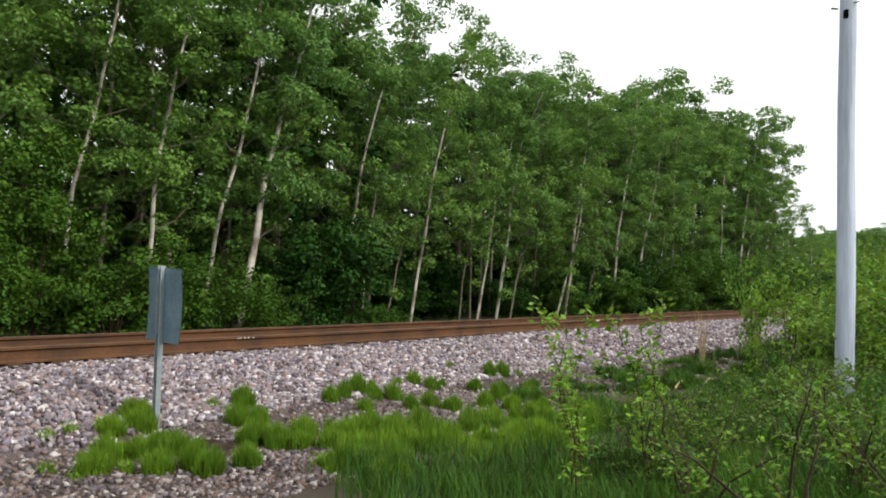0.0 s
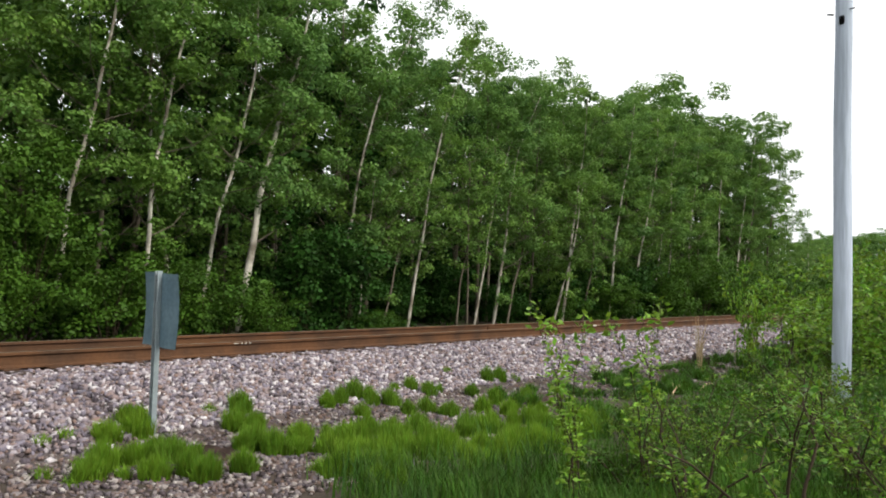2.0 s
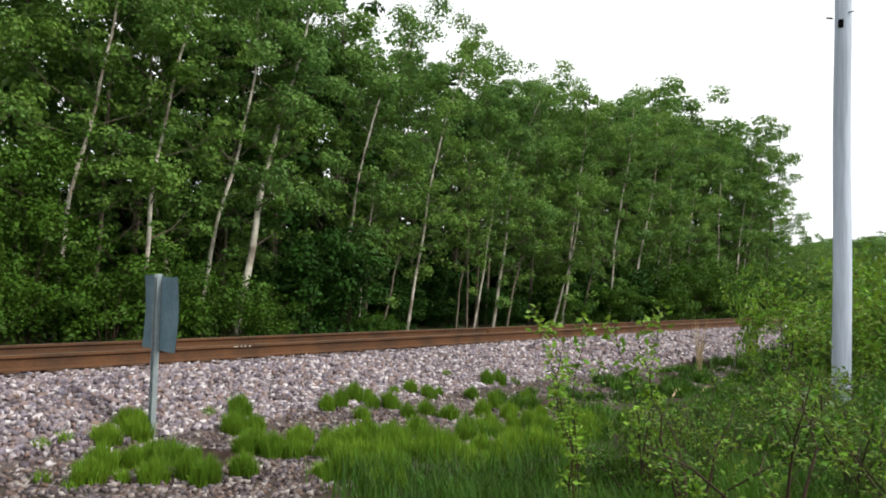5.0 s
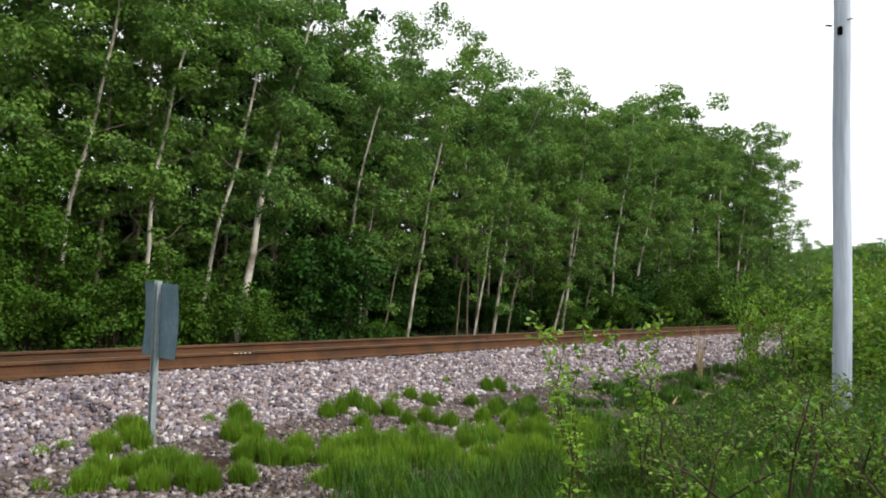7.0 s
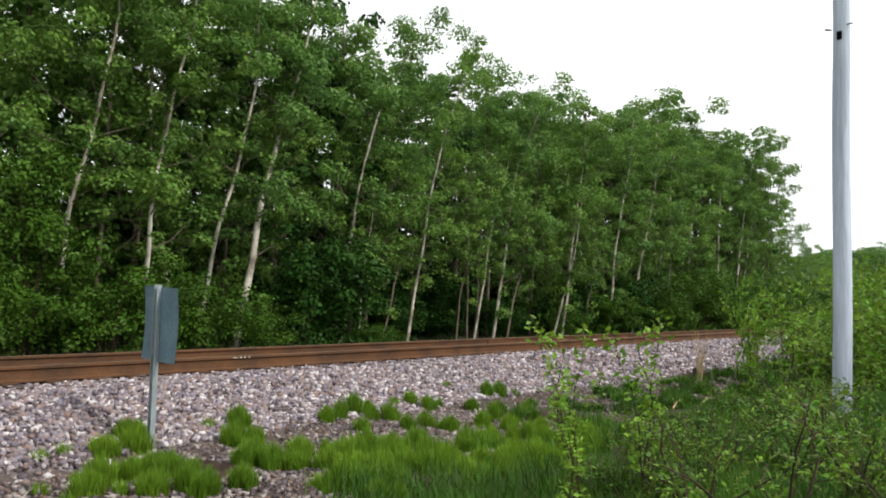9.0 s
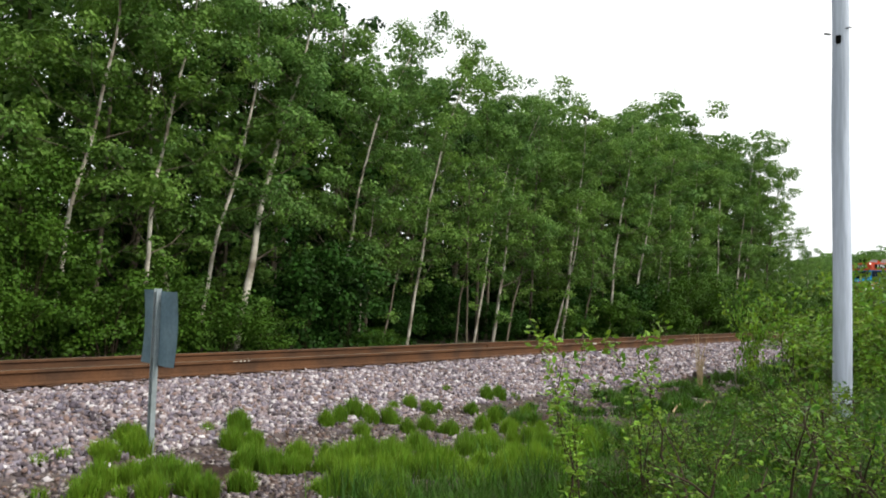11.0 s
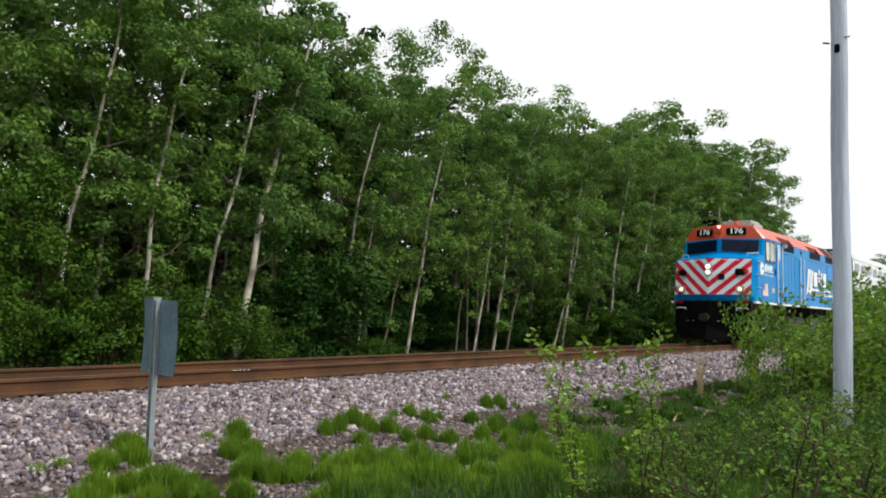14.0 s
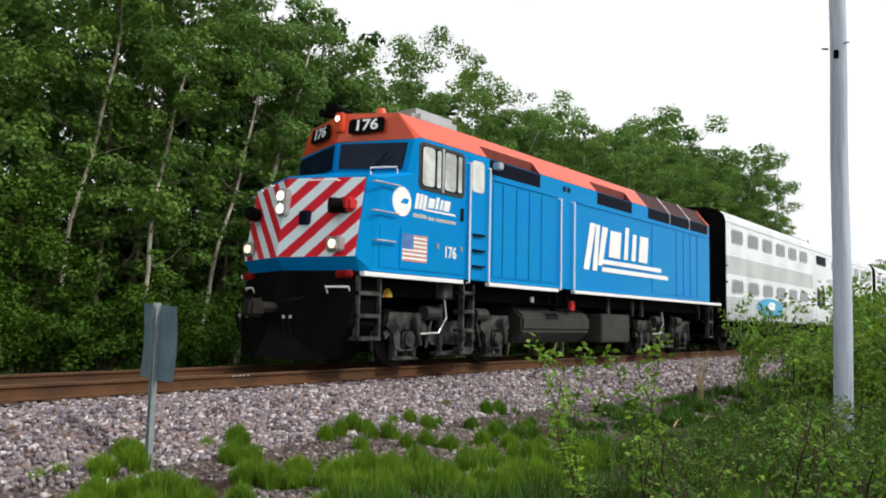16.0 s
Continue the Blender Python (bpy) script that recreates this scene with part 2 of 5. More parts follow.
def build_rails():
    for side in (-1, 1):
        y0 = D + side * 0.755
        bm = bmesh.new()
        pts = [(y0 + a, RAIL + b) for a, b in rail_profile()]
        edges = [-40 + 11.9 * k for k in range(34)]
        prism(bm, pts, 0, edges[0], edges[-1])
        for f in bm.faces:
            if f.calc_center_median().z > RAIL - 0.004:
                f.material_index = 1
        ob = part("rail", bm, [M_RAIL, M_RAILTOP])
        tagged(ob, "long rusty brown steel rail with a worn bright head", "rail", "running rails", "structure")
        for k in (2, 6, 12):
            xj = 4.0 + k * 5.9
            b2 = boxed(xj - 0.45, xj + 0.45, y0 - 0.034, y0 + 0.034, RAIL - 0.145, RAIL - 0.055, 0.006)
            for q in range(6):
                rod(b2, [(xj - 0.38 + q * 0.152, y0 - 0.05, RAIL - 0.10), (xj - 0.38 + q * 0.152, y0 + 0.05, RAIL - 0.10)], 0.016, 6)
            part("joint_bar", b2, M_RAIL, ob, "bolted joint bar")


def build_ties():
    me = None
    for k in range(150):
        x = -12 + k * 0.508
        if me is None:
            t = part("railway_tie", boxed(-0.11, 0.11, -1.3, 1.3, -0.17, 0, 0.01), M_TIE)
            me = t.data
        else:
            t = new("railway_tie", me)
        t.location = (x, D, RAIL - 0.20 + random.uniform(-0.008, 0.003))
        t.rotation_euler = (0, 0, random.uniform(-0.015, 0.015))
        tagged(t, "weathered dark wooden tie set in ballast", "railway tie", "ties under the rails")
        for side in (-1, 1):
            pl = bpy.data.meshes.get("tie_plate")
            if pl is None:
                p = part("tie_plate", boxed(-0.09, 0.09, -0.18, 0.18, 0, 0.014, 0.003), M_RAIL)
                pl = p.data
            else:
                p = new("tie_plate", pl)
            p.parent = t
            p.location = (0, side * 0.755, 0.0)


def build_rail_marks():
    """Chalked marks and a pale dab on the side of the near rail."""
    y = D - 0.755 - 0.0395
    m = tagged(part("chalk_mark", boxed(6.84, 6.92, y, y + 0.003, RAIL - 0.030, RAIL - 0.018), M_CHALK), "white chalked mark on the rail side", "chalk mark")
    for x in (6.96, 7.03, 7.11):
        part("stroke", boxed(x, x + 0.03, y, y + 0.003, RAIL - 0.033, RAIL - 0.014), M_CHALK, m)
    tagged(part("paint_dab", boxed(17.9, 18.1, y, y + 0.003, RAIL - 0.036, RAIL + 0.0), M_CHALK), "pale paint dab on the rail", "paint mark")


M_CHALK = mat("chalk", (0.52, 0.49, 0.42), 0.8, vary=0.2, bump=0)
build_rails()
build_ties()
build_rail_marks()


# ---- trees ----
def leaves(centres, radii, count, size, rng, flat=0.6):
    """Many small folded leaves on domed clumps, most of them near the upper shell: vertices and faces."""
    centres, radii = np.asarray(centres, float), np.asarray(radii, float)
    w = radii ** 2
    pick = rng.choice(len(centres), count, p=w / w.sum())
    d = rng.normal(size=(count, 3)) + (0, 0, 0.3)
    d /= np.linalg.norm(d, axis=1)[:, None]
    lump = 1 + 0.3 * np.sin(d[:, 0] * 5 + pick) * np.cos(d[:, 1] * 4 + pick * 1.7)
    r = radii[pick] * lump * rng.uniform(0.12, 1.0, count) ** 0.45
    pos = centres[pick] + d * r[:, None] * (1, 1, flat)
    n = d * 0.9 + rng.normal(size=(count, 3)) * 0.4 + (0, 0, 0.4)
    n /= np.linalg.norm(n, axis=1)[:, None]
    a = np.cross(n, rng.normal(size=(count, 3)))
    a /= np.linalg.norm(a, axis=1)[:, None] + 1e-9
    b = np.cross(n, a)
    s = size * rng.uniform(0.6, 1.3, count)[:, None]
    p0, p1 = pos - a * s * 0.5, pos + a * s * 0.5
    p2, p3 = pos + b * s * 0.36 + n * s * 0.1, pos - b * s * 0.36 + n * s * 0.1
    verts = np.stack([p0, p3, p1, p2], 1).reshape(-1, 3)
    i = np.arange(count) * 4
    faces = np.concatenate([np.stack([i, i + 1, i + 2], 1), np.stack([i, i + 2, i + 3], 1)])
    return verts, faces


def quick_mesh(name, verts, faces, material, smooth=False):
    me = bpy.data.meshes.new(name)
    verts, faces = np.asarray(verts, np.float32), np.asarray(faces, np.int32)
    k = faces.shape[1]
    me.vertices.add(len(verts))
    me.vertices.foreach_set("co", verts.ravel())
    me.loops.add(faces.size)
    me.loops.foreach_set("vertex_index", faces.ravel())
    me.polygons.add(len(faces))
    me.polygons.foreach_set("loop_start", np.arange(len(faces), dtype=np.int32) * k)
    me.update(calc_edges=True)
    me.materials.append(material)
    if smooth:
        me.shade_smooth()
    return me


TREES = "woods beside the track"


def make_tree(seed, height, bare, lean, spread, leaf_count, leaf_size, leaf_mat, bark_mat, girth=0.10, label="", bend=0.4, bow=0.0):
    """A slim tree: leaning tapered trunk with kinks, forked limbs and clumps of leaves at the ends of their twigs."""
    rng = np.random.default_rng(seed)
    thing = empty("tree")
    n = 16
    ph = rng.uniform(0, 6.28)

    def trunk_at(s):
        x = lean * s * height + bow * s * s + bend * 0.35 * (math.sin(s * 7 + ph) - math.sin(ph)) * (0.3 + s) + 0.06 * bend * math.sin(s * 23 + ph)
        return Vector((x, 0.4 * bend * math.sin(s * 5.1 + ph * 2) * s, s * height))
    bm, twigs = bmesh.new(), bmesh.new()
    ss = [i / n for i in range(n + 1)]
    rod(bm, [trunk_at(s) - Vector((0, 0, 0.15 if s == 0 else 0)) for s in ss], [girth * (1.12 - s) ** 0.9 + 0.008 for s in ss], 8)
    centres, radii = [], []
    limbs = int(13 + height * 0.5)
    for i in range(limbs):
        s = min(0.97, bare + (1 - bare) * (i + rng.uniform(0, 0.9)) / limbs)
        base = trunk_at(s)
        az = i * 2.4 + rng.uniform(-0.6, 0.6)
        q = (s - bare) / (1 - bare)
        ln = spread * (0.5 + 0.7 * math.sin(min(1, q * 1.1 + 0.15) * 2.6)) * rng.uniform(0.55, 1.25)
        up = rng.uniform(0.2, 1.0)
        d = Vector((math.cos(az), math.sin(az), up)).normalized()
        mid = base + d * ln * 0.5 + Vector((rng.normal() * 0.06, rng.normal() * 0.06, -0.05 * ln))
        end = base + d * ln + Vector((0, 0, 0.14 * ln))
        r0 = max(0.012, girth * (1.05 - s) * 0.45)
        rod(twigs, [base, mid, end], [r0, r0 * 0.6, 0.006], 5, False)
        centres.append(end)
        radii.append(spread * rng.uniform(0.17, 0.36))
        for f in (0.5, 0.75):
            root = base.lerp(mid, f * 2) if f <= 0.5 else mid.lerp(end, f * 2 - 1)
            tip = root + Vector((rng.normal(), rng.normal(), 0.3 + 0.5 * rng.normal())).normalized() * ln * rng.uniform(0.3, 0.6)
            rod(twigs, [root, tip], [r0 * 0.4, 0.004], 4, False)
            centres.append(tip)
            radii.append(spread * rng.uniform(0.13, 0.28))
    for i in range(7):
        c = trunk_at(min(1.0, 0.72 + 0.28 * i / 6))
        centres.append(c + Vector((rng.normal() * 0.2, rng.normal() * 0.2, 0.1)))
        radii.append(spread * rng.uniform(0.14, 0.26) * (1.0 if i < 4 else 0.75))
    # short sprays that grow straight off the stem
    for i in range(10):
        if rng.uniform() < 0.8:
            centres.append(trunk_at(bare * 0.6 + 0.075 * i) + Vector((rng.normal() * 0.35, rng.normal() * 0.4 - 0.15, 0)))
            radii.append(spread * rng.uniform(0.12, 0.22))
    part("trunk", bm, bark_mat, thing, "", True)
    part("branchwork", twigs, M_BARK2, thing, "", True)
    v, f = leaves(centres, radii, leaf_count, leaf_size, rng)
    crown = new("crown", quick_mesh("crown", v, f, leaf_mat))
    crown.parent = thing
    return tagged(thing, label, "tree", TREES)


def make_shrub(seed, height, width, leaf_count, leaf_size, leaf_mat, label="", group="undergrowth"):
    """Several stems from one base with leaf clumps along them."""
    rng = np.random.default_rng(seed)
    thing = empty("shrub")
    centres, radii = [], []
    bm = bmesh.new()
    for i in range(11):
        az = i * 2.4 + rng.uniform(-0.4, 0.4)
        out = width * 0.5 * rng.uniform(0.15, 1.0)
        top = height * (1 - 0.45 * (out / (width * 0.5)) ** 2) * rng.uniform(0.7, 1.0)
        end = Vector((math.cos(az) * out, math.sin(az) * out, top))
        mid = Vector((end.x * 0.4, end.y * 0.4, top * 0.55))
        rod(bm, [(math.cos(az) * 0.06, math.sin(az) * 0.06, -0.08), mid, end], [0.022, 0.014, 0.005], 5, False)
        for s in (0.25, 0.5, 0.72, 0.88, 1.0):
            c = mid.lerp(end, (s - 0.5) * 2) if s > 0.5 else Vector((0, 0, 0)).lerp(mid, s * 2)
            centres.append(c + Vector(rng.normal(size=3) * 0.12 * width))
            radii.append(rng.uniform(0.10, 0.21) * width)
    centres = [Vector((c.x, c.y, max(c.z, 0.15))) for c in centres]
    part("stem", bm, M_TWIG, thing, "", True)
    v, f = leaves(centres, radii, leaf_count, leaf_size, rng, 0.6)
    v[:, 2] = np.maximum(v[:, 2], 0.0)
    crown = new("crown", quick_mesh("crown", v, f, leaf_mat))
    crown.parent = thing
    return tagged(thing, label, "shrub", group)


def top_at(x):
    """Height of the woods' skyline along the track."""
    pts = [(-30, 12.5), (5, 12.3), (13, 11.8), (18, 11.35), (24, 11.7), (28, 12.0), (34, 12.3), (43, 13.5), (51, 15.0), (60, 15.0), (64, 13.4), (68, 9.8), (74, 7.5), (90, 6.5), (400, 6.5)]
    for (a, za), (b, zb) in zip(pts, pts[1:]):
        if x <= b:
            return za + (zb - za) * max(0, x - a) / (b - a)
    return 9


W1 = "slender pale-barked tree with dense green leaves"
W2 = "tall leafy tree with brown bark in the woods"
W3 = "thin bare-stemmed young tree at the wood edge"
# pale trunks along the edge: x, y, lean, bow, girth, share of bare stem
EDGE = [(12.3, 17.0, 0.23, 0.2, 0.120, 0.46), (9.6, 17.0, 0.11, 0.2, 0.080, 0.40), (11.4, 17.3, 0.14, 0.2, 0.078, 0.46),
        (7.8, 17.4, 0.08, 0.3, 0.080, 0.42), (15.8, 17.2, 0.16, 1.6, 0.070, 0.38),
        (18.65, 16.6, 0.22, 0.5, 0.064, 0.36), (23.8, 16.8, 0.16, 1.2, 0.080, 0.40), (29.3, 17.0, 0.36, -1.8, 0.080, 0.42),
        (33.9, 17.0, 0.20, 0.0, 0.085, 0.40), (36.4, 17.0, 0.27, 0.0, 0.080, 0.42)]
EDGE_FAR = [(53.0, 17.5, 0.40, 0.0, 0.10, 0.45), (54.0, 17.6, 0.55, 0.0, 0.085, 0.45), (41.0, 17.2, 0.12, 0.4, 0.07, 0.4),
            (45.6, 17.6, 0.05, 0.6, 0.08, 0.42), (49.2, 17.4, 0.20, 0.0, 0.07, 0.4), (4.9, 17.6, 0.12, 0.5, 0.09, 0.4)]
# thin stems in the open shade: x, y, lean, girth
STEMS = [(16.7, 16.8, 0.12, 0.032), (17.7, 16.8, 0.33, 0.030), (24.5, 16.6, 0.26, 0.042), (22.85, 17.0, 0.27, 0.046),
         (22.5, 17.0, 0.02, 0.036), (22.0, 17.1, 0.14, 0.034), (28.6, 17.0, 0.42, 0.050),
         (31.6, 17.2, 0.22, 0.045), (13.6, 17.2, 0.05, 0.034), (39.0, 17.0, 0.18, 0.045)]


def build_woods():
    rng = random.Random(5)
    kinds = [make_tree(15, 12, 0.08, 0.0, 2.9, 5600, 0.25, M_LEAF, M_BARK2, 0.13, W2),
             # back-row tree with the woods' shade put into its leaf colour
             make_tree(16, 12, 0.08, 0.03, 2.9, 5200, 0.27, M_SHADELEAF, M_BARK2, 0.12, W2),
             make_tree(19, 12, 0.12, 0.06, 2.2, 10500, 0.122, M_LEAF, M_BARK2, 0.07, W2),
             make_tree(20, 12, 0.08, 0.10, 2.1, 10500, 0.122, M_LEAF2, M_BARK2, 0.06, W2),
             make_tree(21, 12, 0.16, 0.12, 2.2, 10500, 0.122, M_LEAF2, M_BARK, 0.06, W1, 0.7),
             make_tree(22, 12, 0.36, 0.08, 2.2, 8500, 0.125, M_LEAF, M_BARK2, 0.07, W2)]
    used = set()

    def put(i, x, y, h, turn):
        s = h / 12.0
        m = Matrix.Translation((x, y, ground_z(x, y))) @ Matrix.Rotation(turn, 4, "Z")
        if i not in used:
            used.add(i)
            ob = kinds[i]
            ob.matrix_basis = m
        else:
            ob = copy_thing(kinds[i], m)
        ob.scale = (s * rng.uniform(0.9, 1.15),) * 2 + (s,)
    for k, (x, y, lean, bow, girth, bare) in enumerate(EDGE + EDGE_FAR):
        h = top_at(x) * rng.uniform(0.82, 0.92)
        ob = make_tree(60 + k, h, bare * 0.55, lean, 1.8, 9000, 0.108, (M_LEAF, M_LEAF2)[k % 2], M_BARK, girth * (0.82 if k == 0 else 0.66), W1, 0.55, bow)
        ob.matrix_basis = Matrix.Translation((x, y, ground_z(x, y)))
    for k, (x, y, lean, girth) in enumerate(STEMS):
        ob = make_tree(90 + k, rng.uniform(5.0, 7.5), 0.38, lean, 1.3, 2400, 0.105, M_LEAF2, (M_BARK, M_BARK2, M_BARK2)[k % 3], girth * 0.85, W3, 0.3)
        ob.matrix_basis = Matrix.Translation((x, y, ground_z(x, y)))
    x = -14.0
    while x < 95:
        put(5 if 18.5 < x < 28 else rng.choice((2, 3, 3, 4)), x, 18.5 + rng.uniform(-0.8, 1.6), top_at(x) * rng.uniform(0.86, 0.97), rng.uniform(-3.1, 3.1))
        x += rng.uniform(1.8, 2.9)
    for row in (21.5, 25.5, 31.0):
        x = -14.0
        while x < 100:
            put(rng.choice((0, 1, 0)), x, row + rng.uniform(-1, 1), top_at(x) * rng.uniform(0.86, 1.0), rng.uniform(-3.1, 3.1))
            x += rng.uniform(2.3, 3.2) if x < 17 else rng.uniform(3.0, 4.6)


build_woods()


def build_undergrowth():
    rng = random.Random(8)
    L1, L2 = "leafy green shrub at the edge of the woods", "rounded green shrub coloured for the shade under the trees"
    a = make_shrub(31, 3.0, 3.0, 6500, 0.10, M_LEAF6, L1)
    b = make_shrub(32, 3.0, 3.2, 6000, 0.11, M_LEAF6, L1)
    # c and e carry the shade under the trees in their leaf colour
    c = make_shrub(33, 3.0, 3.4, 4200, 0.15, M_SHADELEAF, L2)
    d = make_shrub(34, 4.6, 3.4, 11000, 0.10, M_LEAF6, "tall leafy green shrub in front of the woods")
    e = make_shrub(35, 4.6, 3.8, 5600, 0.17, M_SHADELEAF, L2)
    src = {"d": [d, 0], "e": [e, 0], "a": [a, 0], "b": [b, 0], "c": [c, 0]}

    def put(k, x, y, h):
        m = Matrix.Translation((x, y, ground_z(x, y))) @ Matrix.Rotation(rng.uniform(0, 6.2), 4, "Z")
        ob = src[k][0]
        if src[k][1]:
            ob = copy_thing(ob, m)
        else:
            ob.matrix_basis = m
        src[k][1] += 1
        tall = 4.6 if k in "de" else 3.0
        ob.scale = (h / tall * rng.uniform(0.95, 1.2),) * 2 + (h / tall,)
    for x, y, h, k in SHRUBS:
        put(k, x, y, h)
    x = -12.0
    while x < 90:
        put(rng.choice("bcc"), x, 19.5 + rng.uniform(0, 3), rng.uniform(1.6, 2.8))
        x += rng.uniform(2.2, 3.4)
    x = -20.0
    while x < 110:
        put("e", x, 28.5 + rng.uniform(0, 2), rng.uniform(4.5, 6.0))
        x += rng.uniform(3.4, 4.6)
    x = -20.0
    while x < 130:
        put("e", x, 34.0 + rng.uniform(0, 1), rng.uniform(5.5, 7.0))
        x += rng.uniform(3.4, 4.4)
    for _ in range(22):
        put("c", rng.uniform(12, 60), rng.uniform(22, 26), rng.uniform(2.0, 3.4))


SHRUBS = [(-1.0, 16.5, 4.5, "d"), (2.0, 16.8, 4.6, "d"), (4.6, 16.6, 4.4, "d"), (7.0, 16.9, 4.4, "d"), (5.8, 15.8, 2.4, "a"), (3.2, 15.7, 2.4, "b"),
          (8.4, 16.0, 2.2, "b"), (9.8, 16.2, 2.6, "a"), (11.2, 16.0, 1.9, "b"), (12.4, 15.9, 1.7, "a"), (14.0, 16.2, 3.5, "e"), (15.6, 16.2, 3.1, "e"),
          (15.9, 15.5, 1.0, "b"), (17.0, 15.7, 0.9, "a"), (30.2, 17.4, 1.8, "b"), (34.5, 16.6, 2.4, "a"), (38.4, 16.3, 3.0, "b"), (41.2, 16.4, 4.8, "d"),
          (44.0, 16.2, 3.6, "b"), (48.0, 16.2, 3.4, "a")]
SHRUBS += [(54.0, 16.0, 3.4, "b"), (60.0, 16.0, 3.5, "a"), (68.0, 16.0, 3.8, "b"), (78.0, 16.0, 4.0, "a"), (31.8, 17.8, 2.6, "c"), (33.4, 17.8, 2.8, "b"),
           (36.4, 17.4, 2.8, "c"), (39.5, 17.6, 3.4, "c"), (46.8, 16.6, 3.2, "b"), (50.5, 16.8, 3.8, "b"), (57.0, 16.6, 3.8, "b"), (63.5, 16.5, 4.0, "b"),
           (24.0, 19.0, 1.8, "c"), (21.0, 18.8, 1.9, "c"), (27.0, 18.4, 1.6, "c")]
build_undergrowth()


# ---- train: materials ----
M_BLUE = mat("blue_paint", (0.001, 0.215, 0.58), 0.24, vary=0.07, scale=0.9, fine=12, bump=0.02, second=(0.001, 0.23, 0.55), spec=0.035)
M_ORANGE = mat("orange_paint", (0.64, 0.080, 0.028), 0.32, vary=0.08, scale=1.0, fine=15, bump=0.02, second=(0.56, 0.065, 0.024), spec=0.4)
M_BLACK = mat("grimy_black", (0.0025, 0.0027, 0.003), 0.75, vary=0.35, scale=3, fine=25, bump=0.2, second=(0.005, 0.005, 0.005), spec=0.03)
M_GRIME = mat("grey_truck_steel", (0.085, 0.088, 0.086), 0.75, 0.1, vary=0.35, scale=4, fine=25, bump=0.3, second=(0.017, 0.017, 0.017), spec=0.1)
M_TANK = mat("tank_grey", (0.05, 0.05, 0.048), 0.55, 0.1, vary=0.25, scale=3, fine=20, bump=0.1)
M_WHITE = mat("white_paint", (0.86, 0.87, 0.88), 0.45, vary=0.08, scale=2, fine=30, bump=0.02)
M_SILVER = mat("galvanised_steel", (0.50, 0.51, 0.52), 0.4, 0.7, vary=0.15, scale=4, fine=40, bump=0.05)
M_STEEL = mat("stainless", (0.88, 0.90, 0.92), 0.27, 0.8, vary=0.14, scale=0.7, fine=18, bump=0.03)
M_FLUTE = mat("stainless_fluted", (0.84, 0.86, 0.88), 0.30, 0.8, vary=0.22, scale=0.7, fine=18, bump=0.03)
M_SCREEN = mat("dark_screen", (0.055, 0.022, 0.022), 0.6, vary=0.3, scale=6, fine=60, bump=0.3, spec=0.1)
M_NAVY = mat("dark_louvre", (0.004, 0.006, 0.018), 0.55, vary=0.2, scale=6, fine=40, bump=0.1, spec=0.08)
M_GLASS = mat("dark_cab_glass", (0.003, 0.010, 0.026), 0.08, vary=0.1, scale=2, fine=10, bump=0, spec=0.14)
# glass coloured pale for the bright sky seen through the cab
M_PANE = mat("sky_bright_glass", (0.62, 0.64, 0.62), 0.12, vary=0.3, scale=1.6, fine=5, bump=0, second=(0.34, 0.36, 0.35), spec=0.5)
M_CARPANE = mat("tinted_car_glass", (0.10, 0.115, 0.12), 0.08, vary=0.3, scale=1.2, fine=4, bump=0, spec=0.9)
M_RED = mat("red_paint", (0.50, 0.022, 0.03), 0.4, vary=0.08, scale=2, fine=20, bump=0.02)
# shade of the orange roof pockets, put into a maroon colour
M_MAROON = mat("shaded_roof_recess", (0.16, 0.028, 0.018), 0.6, vary=0.2, scale=4, fine=30, bump=0.1)
M_REDLENS = mat("red_lens", (0.22, 0.01, 0.012), 0.15, vary=0.1, bump=0)
M_SKYBLUE = mat("light_blue_decal", (0.06, 0.36, 0.62), 0.45, vary=0.08, scale=2, fine=20, bump=0)
M_YELLOW = mat("yellow_valve", (0.45, 0.26, 0.03), 0.6, vary=0.2, bump=0.1)
M_LAMP = glow("lit_headlamp", (1.0, 0.93, 0.80), 2.2)
M_LAMP2 = glow("lit_ditch_lamp", (1.0, 0.84, 0.58), 1.8)


# wheel steel darkened: the shade under the train is in its colour
M_WHEEL = mat("shaded_wheel_steel", (0.030, 0.027, 0.024), 0.6, 0.2, vary=0.3, scale=5, fine=25, bump=0.1, spec=0.1)


def chevrons():
    """Red and white warning chevrons, painted along the nose."""
    m = mat("nose_chevrons", (0.5, 0.02, 0.03), 0.4, vary=0.06, scale=2, fine=20, bump=0.02, spec=0.06)
    n, l = m.node_tree.nodes, m.node_tree.links
    tc = n.new("ShaderNodeTexCoord")
    sep = n.new("ShaderNodeSeparateXYZ")
    l.new(tc.outputs["Object"], sep.inputs["Vector"])

    def op(kind, a, b=None):
        x = n.new("ShaderNodeMath")
        x.operation = kind
        for i, v in enumerate((a, b)):
            if v is None:
                continue
            if isinstance(v, (int, float)):
                x.inputs[i].default_value = v
            else:
                l.new(v, x.inputs[i])
        return x.outputs["Value"]
    v = op("SUBTRACT", sep.outputs["Z"], op("MULTIPLY", op("ABSOLUTE", sep.outputs["Y"]), 0.92))
    f = op("FRACT", op("ADD", op("DIVIDE", op("SUBTRACT", v, 2.783), 0.47), 8.25))
    k = op("LESS_THAN", f, 0.5)
    mix = n.new("ShaderNodeMix")
    mix.data_type = "RGBA"
    mix.inputs["A"].default_value, mix.inputs["B"].default_value = (0.60, 0.02, 0.035, 1), (0.66, 0.78, 0.84, 1)
    l.new(k, mix.inputs["Factor"])
    l.new(mix.outputs["Result"], n["Principled BSDF"].inputs["Base Color"])
    return m


M_CHEVRON = chevrons()


